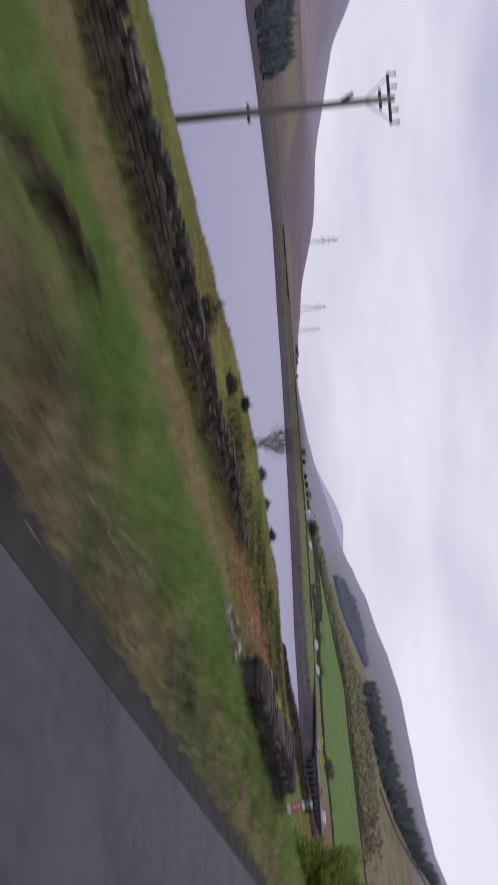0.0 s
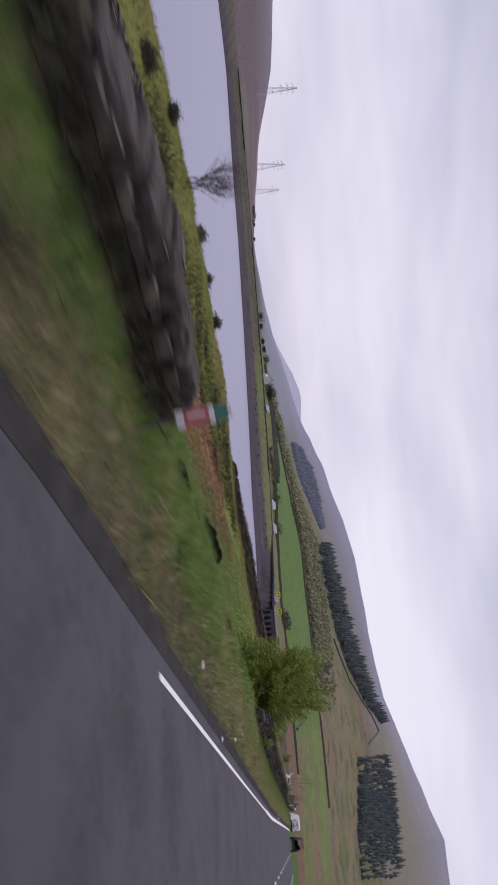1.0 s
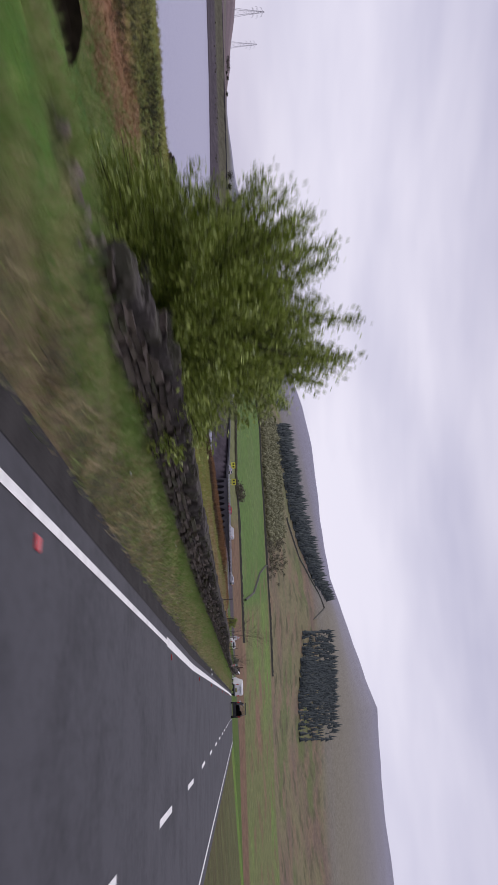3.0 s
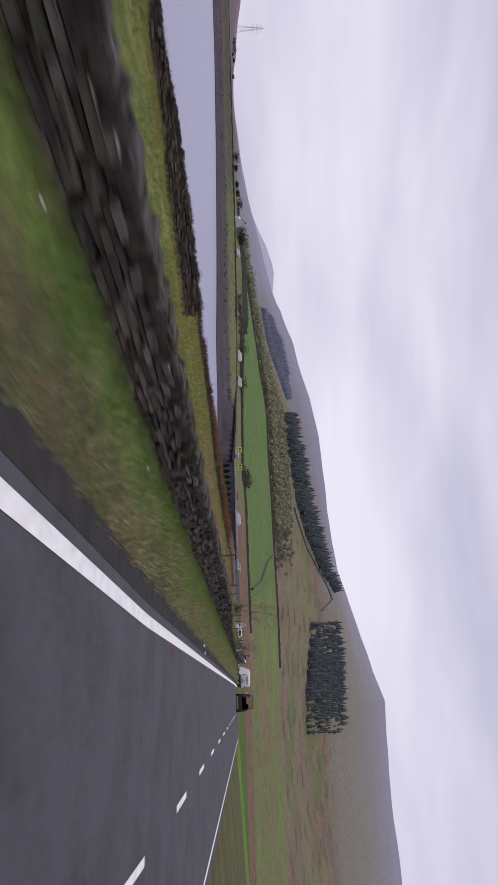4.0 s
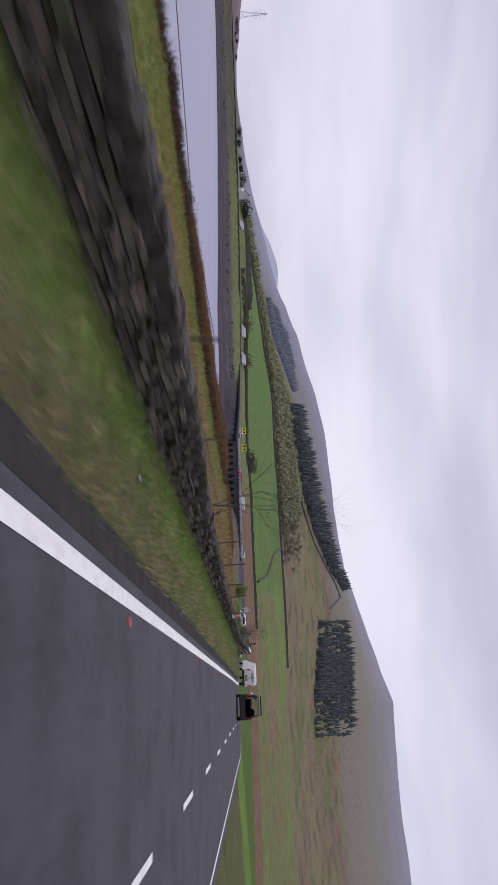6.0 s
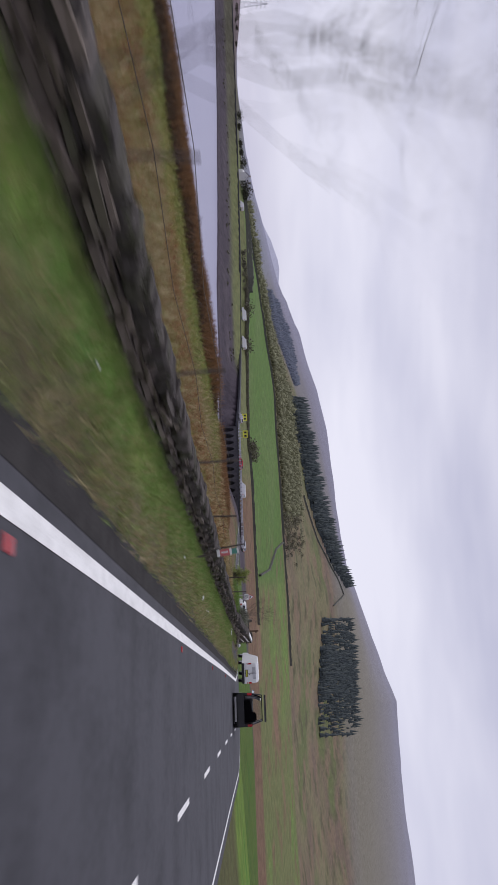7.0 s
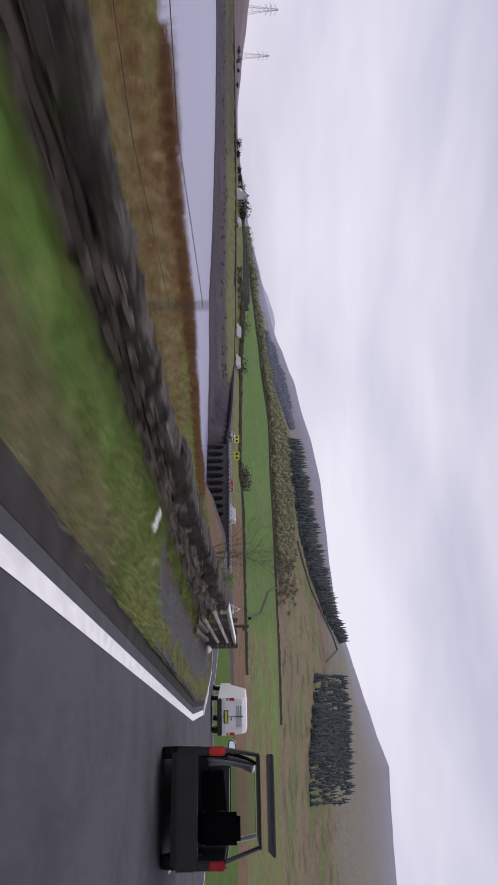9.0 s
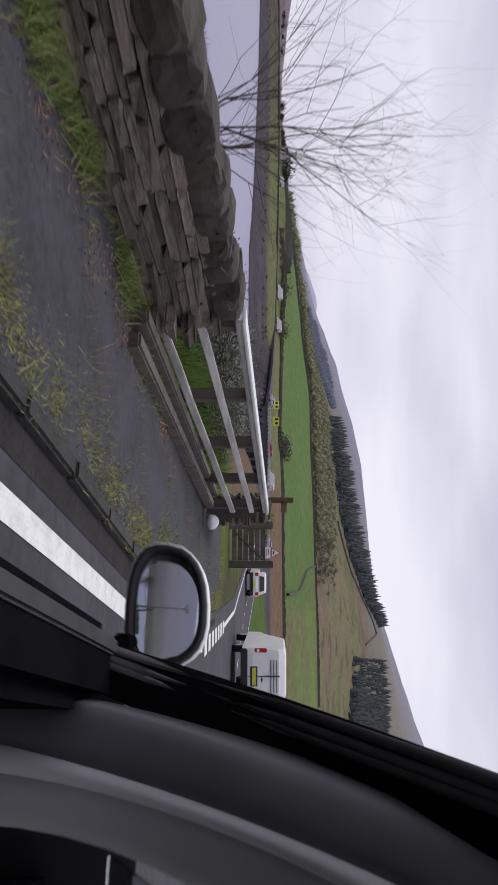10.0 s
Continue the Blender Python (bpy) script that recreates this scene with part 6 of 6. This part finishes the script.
spread_blades("dark_tufts", 16000, 0.5, 6.0, -4, 40, 0.1, 0.009, M_DARKBUSH, "dark dead weeds and moss between the tussocks", 115, 130, 0.13, 0.9)
spread_blades("bank_heather", 9000, 2.5, 8.0, 29, 60, 0.24, 0.022, M_DARKBUSH, "dark brown heather on the bank above the water", 117, 260, 0.5, 0.5, rim=True)
yg = np.random.default_rng(121).uniform(13.9, 19.3, 9000)
xg = np.random.default_rng(122).normal(-3.75, 0.2, 9000)
blades("wall_moss", xg, yg, 0.16, 0.012, M_DARKBUSH, "dark moss and dead weeds over the tumbledown wall", 123, 0.7, 0.2)
yg = np.random.default_rng(111).uniform(-10, 35, 5000)
xg = np.interp(yg, [-12, 9, 14, 20, 27, 35.5], [-14.2, -14.6, -15.1, -15.9, -16.9, -18.5]) + np.random.default_rng(112).normal(0.1, 0.35, 5000)
blades("wall_moss", xg, yg, 0.5, 0.02, M_OLIVE, "rank olive grass growing through the old wall", 113, 0.35)

rm = np.random.default_rng(131)
yg = rm.uniform(39.6, 129.4, 42000)
xg = np.interp(yg, WALL_Y, WALL_X) + rm.normal(0.04, 0.12, 42000)
wall_top = np.interp(yg, TOP_Y, TOP_Z)
patchy = (np.sin(yg * 1.9) + np.sin(yg * 0.73 + 1) + np.sin(yg * 5.1) > 0.1)
blades("wall_moss", xg[patchy], yg[patchy], 0.05, 0.011, M_DARKBUSH, "dark moss tufts over the roadside wall's coping", 133, 0.9, (wall_top - height(xg, yg) - 0.06)[patchy])
rm = np.random.default_rng(135)
yg = rm.uniform(41, 129.4, 36000)
xg = np.interp(yg, WALL_Y, WALL_X) + 0.24 + np.abs(rm.normal(0, 0.1, 36000))
blades("wall_foot_grass", xg, yg, 0.1, 0.007, M_BLADE, "long grass along the foot of the roadside wall", 137, 0.35)

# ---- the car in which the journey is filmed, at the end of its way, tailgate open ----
# one pillar trim: its lit and shaded facets are put into separate greys
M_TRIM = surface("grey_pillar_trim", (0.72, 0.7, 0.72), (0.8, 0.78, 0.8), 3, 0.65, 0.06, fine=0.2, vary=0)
M_TRIM_SHADED = surface("grey_trim_shaded", (0.45, 0.44, 0.46), (0.52, 0.51, 0.53), 3, 0.7, 0.06, fine=0.2, vary=0)
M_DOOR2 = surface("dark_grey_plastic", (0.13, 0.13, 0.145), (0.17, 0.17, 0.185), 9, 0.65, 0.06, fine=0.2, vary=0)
M_RUBBER = surface("window_seal_rubber", (0.06, 0.06, 0.064), (0.09, 0.09, 0.095), 20, 0.42, 0.05, vary=0)
M_DOOR = surface("black_door_trim", (0.006, 0.006, 0.007), (0.012, 0.012, 0.014), 15, 0.7, 0.15, vary=0)
for m_ in (M_DOOR, M_RUBBER):
    m_.node_tree.nodes["Principled BSDF"].inputs["Specular IOR Level"].default_value = 0.0
M_MIRROR, n_, l_, b_ = shader("mirror_glass")
b_.inputs["Base Color"].default_value = (0.55, 0.63, 0.63, 1)
b_.inputs["Metallic"].default_value, b_.inputs["Roughness"].default_value = 1.0, 0.02
M_CARPAINT = surface("dark_grey_car_paint", (0.012, 0.012, 0.014), (0.022, 0.022, 0.025), 2, 0.3, 0.0, vary=0)
M_WINDSCREEN = glass_pane("windscreen_glass")


def journey_car():
    c = thing("passenger_car", pose(0, 123.704, 1.25), "dark grey car with raised tailgate, open window and grey pillar trim", "car")
    def V(*p):
        return Vector(p)
    # stations up the pillar: outer edge, inner edge of the door frame, then three lines of the pillar trim
    outer = [V(-0.155, 1.12, -0.33), V(-0.118, 1.17, -0.196), V(-0.051, 0.996, 0.005), V(-0.006, 0.816, 0.117), V(0.021, 0.63, 0.168), V(0.05, 0.42, 0.215), V(0.06, 0.1, 0.235)]
    inner = [V(-0.085, 1.13, -0.325), V(-0.037, 1.178, -0.205), V(0.038, 0.997, 0.004), V(0.069, 0.814, 0.113), V(0.079, 0.627, 0.16), V(0.1, 0.42, 0.205), V(0.11, 0.1, 0.225)]
    back = V(0.01, 0.07, 0.02)
    bm = bmesh.new()
    loft(bm, [[o, o * 0.6 + i * 0.4 + V(0, -0.012, 0), i, i + back, o + back] for o, i in zip(outer, inner)])
    frame_ = part("door_window_frame", bm, M_DOOR, c, "black door frame", True)
    for f in (0.12, 0.3, 0.42):
        bm = bmesh.new()
        line = [o * (1 - f) + i * f + V(0, -0.008, 0) for o, i in zip(outer, inner)]
        vs, fs = [], []
        tube_path(vs, fs, line, [0.0065] * len(line), 8)
        raw("window_seal", vs, fs, M_RUBBER, frame_, "", True)
        bm.free()
    # the pillar trim's edges, from the sill up to the roof
    def edge(p0, p1, p2, p3, back=V(0, 0, 0)):
        return [V(*p0) + V(*p1) * u + V(*p2) * u * u + V(*p3) * u ** 3 + back for u in np.linspace(-0.12, 1.08, 19)]
    l3 = edge((-0.085, 1.113, -0.533), (0.133, -0.006, 1.178), (0.221, -1.131, -0.229), (-0.175, 0.55, -0.231))
    l4 = edge((-0.012, 1.099, -0.513), (0.176, -0.04, 1.158), (0.07, -1.123, -0.284), (-0.109, 0.563, -0.193))
    l5 = edge((0.037, 1.097, -0.503), (0.045, -0.059, 1.129), (0.253, -1.103, -0.255), (-0.185, 0.553, -0.211))
    l6 = edge((0.115, 1.124, -0.503), (-0.101, -0.05, 1.123), (0.632, -1.174, -0.228), (-0.403, 0.588, -0.248))
    def band(a, b_, bulge, deep):
        bm = bmesh.new()
        loft(bm, [[p, p * 0.75 + q * 0.25 + bulge, p * 0.3 + q * 0.7 + bulge, q, q + deep, p + deep] for p, q in zip(a, b_)])
        return bm
    seal_side = V(0.0, 0.06, 0.05)
    # bands of the trim, toned dark, lit and half-shaded by colour
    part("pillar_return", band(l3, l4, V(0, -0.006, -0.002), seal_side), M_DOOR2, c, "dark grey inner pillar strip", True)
    part("pillar_trim", band(l4, l5, V(0, -0.008, -0.004), seal_side), M_TRIM, c, "moulded pillar trim in a lit, lighter grey", True)
    part("pillar_flank", band(l5, l6, V(0, -0.004, 0), seal_side), M_TRIM_SHADED, c, "flank of the pillar trim in a shaded, darker grey", True)
    # left door
    bm = bmesh.new()
    box(bm, -0.165, -0.035, -1.15, 1.2, -0.98, -0.25, 0.025)
    door = part("front_door", bm, M_DOOR, c)
    bm = bmesh.new()
    box(bm, -0.178, -0.16, -1.14, 1.2, -0.96, -0.34, 0.006)
    part("door_skin", bm, M_CARPAINT, door, "dark grey outer door skin")
    bm = bmesh.new()
    box(bm, -0.14, -0.115, -1.1, 1.15, -0.255, -0.243, 0.004)
    part("sill_seal", bm, M_RUBBER, door)
    # wing mirror
    mir = V(-0.22, 1.335, -0.197)
    ax = V(0.1, -0.99, -0.02).normalized()
    rx = ax.cross(V(0, 0, 1)).normalized() * -1
    uz = rx.cross(ax).normalized() * -1
    if uz.z < 0:
        uz = -uz
    def ring_(w, h_, off, k=24, ax=ax, rx=rx, uz=uz):
        pts = []
        for i in range(k):
            a = 2 * math.pi * i / k
            cx, cz = math.cos(a), math.sin(a)
            sx = math.copysign(abs(cx) ** 0.75, cx) * w * (1.0 - 0.14 * cz)
            sz = math.copysign(abs(cz) ** 0.75, cz) * h_ * (1 + 0.08 * cx)
            pts.append(mir + rx * sx + uz * sz + ax * off)
        return pts
    bm = bmesh.new()
    loft(bm, [ring_(0.045, 0.03, -0.1), ring_(0.09, 0.058, -0.07), ring_(0.109, 0.074, -0.02), ring_(0.11, 0.075, 0.012), ring_(0.106, 0.071, 0.018), ring_(0.097, 0.062, -0.03)])
    housing = part("mirror_housing", bm, M_WHITE, c, "white mirror housing", True)
    bm = bmesh.new()
    loft(bm, [ring_(0.107, 0.072, 0.0185), ring_(0.102, 0.067, 0.026), ring_(0.093, 0.058, 0.022), ring_(0.0935, 0.0585, -0.026)])
    bmesh.ops.delete(bm, geom=[f for f in bm.faces if len(f.verts) > 4], context="FACES")
    part("mirror_rim", bm, M_BLACK, housing, "", True)
    bm = bmesh.new()
    gx_ = V(-0.05, -0.9955, 0.083).normalized()  # the glass is turned in its bowl
    gr = gx_.cross(V(0, 0, 1)).normalized() * -1
    gu = V(0, 0, 1) - gx_ * gx_.z
    loft(bm, [ring_(0.092, 0.057, -0.002, 24, gx_, gr, gu), ring_(0.0915, 0.0565, 0.001, 24, gx_, gr, gu)])
    part("mirror_glass", bm, M_MIRROR, housing)
    bm = bmesh.new()
    rod(bm, mir + V(0.06, 0.04, -0.05), V(-0.15, 1.3, -0.27), 0.014, 0.018, 10)
    part("mirror_arm", bm, M_DOOR, housing)
    # dashboard, steering wheel and driver's seat
    bm = bmesh.new()
    prism(bm, [(0.2, -0.75), (1.3, -0.75), (1.3, -0.33), (0.75, -0.3), (0.2, -0.36)], 0.95, 1.3)
    part("dashboard", bm, M_DOOR, c)
    vs, fs = [], []
    ring_pts = [V(1.02 + 0.18 * math.cos(a), 0.72 - 0.06 * math.sin(a), -0.42 + 0.18 * math.sin(a)) for a in np.linspace(0, 2 * math.pi, 25)]
    tube_path(vs, fs, ring_pts, [0.016] * 25, 8)
    raw("steering_wheel", vs, fs, M_BLACK, c, "", True)
    bm = bmesh.new()
    box(bm, 0.8, 1.28, -0.15, 0.4, -0.75, -0.6, 0.06)
    box(bm, 0.8, 1.28, -0.35, -0.15, -0.7, -0.05, 0.06)
    part("driver_seat", bm, M_DOOR, c)
    # body shell
    bm = bmesh.new()
    prism(bm, [(-0.14, -0.6), (1.46, -0.6), (1.46, -0.3), (1.3, -0.22), (0.02, -0.22), (-0.14, -0.3)], 1.3, 2.3)
    for v in bm.verts:
        if v.co.y > 2:
            v.co.z = -0.75 + (v.co.z + 0.6) * 0.7
    part("bonnet", bm, M_CARPAINT, c)
    bm = bmesh.new()
    box(bm, -0.14, 1.46, 1.3, 2.38, -1.0, -0.6, 0.06)
    part("front_bumper", bm, M_CARPAINT, c)
    bm = bmesh.new()
    box(bm, 1.34, 1.47, -1.7, 1.3, -0.98, -0.25, 0.03)
    part("right_side", bm, M_CARPAINT, c)
    bm = bmesh.new()
    box(bm, -0.17, -0.05, -1.75, -1.17, -0.98, -0.25, 0.03)
    part("rear_quarter", bm, M_CARPAINT, c)
    bm = bmesh.new()
    box(bm, -0.1, 1.4, -1.75, 1.3, -1.05, -0.98, 0.01)
    part("floor_pan", bm, M_BLACK, c)
    bm = bmesh.new()
    box(bm, -0.05, 1.24, -1.55, 0.35, 0.225, 0.26, 0.015)
    part("roof", bm, M_CARPAINT, c)
    for x0 in (-0.06, 1.36):
        bm = bmesh.new()
        rod(bm, (x0 - 0.07 if x0 < 0 else x0, -1.7, -0.27), (-0.04 if x0 < 0 else 1.2, -1.5, 0.24), 0.035, 0.03, 8)
        part("rear_pillar", bm, M_CARPAINT, c)
    bm = bmesh.new()
    rod(bm, (1.36, 1.18, -0.26), (1.2, 0.35, 0.23), 0.045, 0.04, 8)
    part("right_pillar", bm, M_TRIM, c)
    for x0 in (-0.1, 1.4):
        bm = bmesh.new()
        box(bm, x0 - 0.06, x0 + 0.06, -1.79, -1.7, -0.5, -0.26, 0.02)
        part("tail_light", bm, M_LAMPRED, c)
        for y0 in (-1.05, 1.6):
            bm = bmesh.new()
            rod(bm, (x0 - 0.09, y0, -0.94), (x0 + 0.09, y0, -0.94), 0.31, 0.31, 20)
            w = part("wheel", bm, M_TYRE, c)
            bm = bmesh.new()
            rod(bm, (x0 - 0.098, y0, -0.94), (x0 + 0.098, y0, -0.94), 0.19, 0.19, 14)
            part("rim", bm, M_STEEL, w)
    bm = bmesh.new()
    box(bm, -0.14, 1.46, -1.85, -1.72, -1.0, -0.66, 0.04)
    part("rear_bumper", bm, M_CARPAINT, c)
    bm = bmesh.new()
    box(bm, -0.05, 1.26, -2.3, -1.56, 0.24, 0.28, 0.015, Matrix.Rotation(radians(-4), 4, "X"))
    part("tailgate", bm, M_CARPAINT, c, "raised tailgate")
    bm = bmesh.new()
    prism(bm, [(0.22, 0.0), (1.22, 0.0), (1.22, 0.006), (0.22, 0.006)], 0.0, 1.0)
    for v in bm.verts:
        y = v.co.y
        v.co = V(v.co.x + (0.06 * (1 if v.co.x > 0.7 else -1)) * y, 0.37 + 0.86 * y, 0.2 - 0.45 * y + v.co.z)
    pane = part("windscreen", bm, M_WINDSCREEN, c)
    pane.visible_shadow = False
    return c


journey_car()

spread_blades("orange_reeds", 50000, 0.0, 2.0, 121.3, 175, 0.45, 0.022, M_REED, "orange-brown reeds along the reservoir bank", 95, 900, 0.25, 0.25, rim=True)
spread_blades("brown_reeds", 30000, 0.0, 2.2, 99, 117.6, 0.55, 0.022, M_REED, "brown reeds on the bank above the water", 195, 500, 0.25, 0.25, rim=True)
spread_blades("bank_scrub", 12000, 0.2, 3.2, 64, 117, 0.42, 0.03, M_HEATHER, "dark brown heather and scrub on the bank edge", 97, 60, 0.5, 0.35, rim=True)
spread_blades("rough_grass", 90000, 2.6, 24, 62, 138, 0.2, 0.016, M_OLIVE, "olive rough grass between the bracken", 91, 2600, 0.5)
spread_blades("rough_grass", 40000, 6, 24.5, 76, 138, 0.2, 0.018, M_BLADE, "fresh green patches between the bracken", 99, 90, 1.1)
lf_, y_ = tufted(4000, 0, 3, 70, 120, 93, 40, 0.5)
blades("bank_heather", edge_x(y_) - bank_left(y_) + lf_, y_, 0.45, 0.04, M_HEATHER, "dark heather along the bank edge", 94, 0.5)
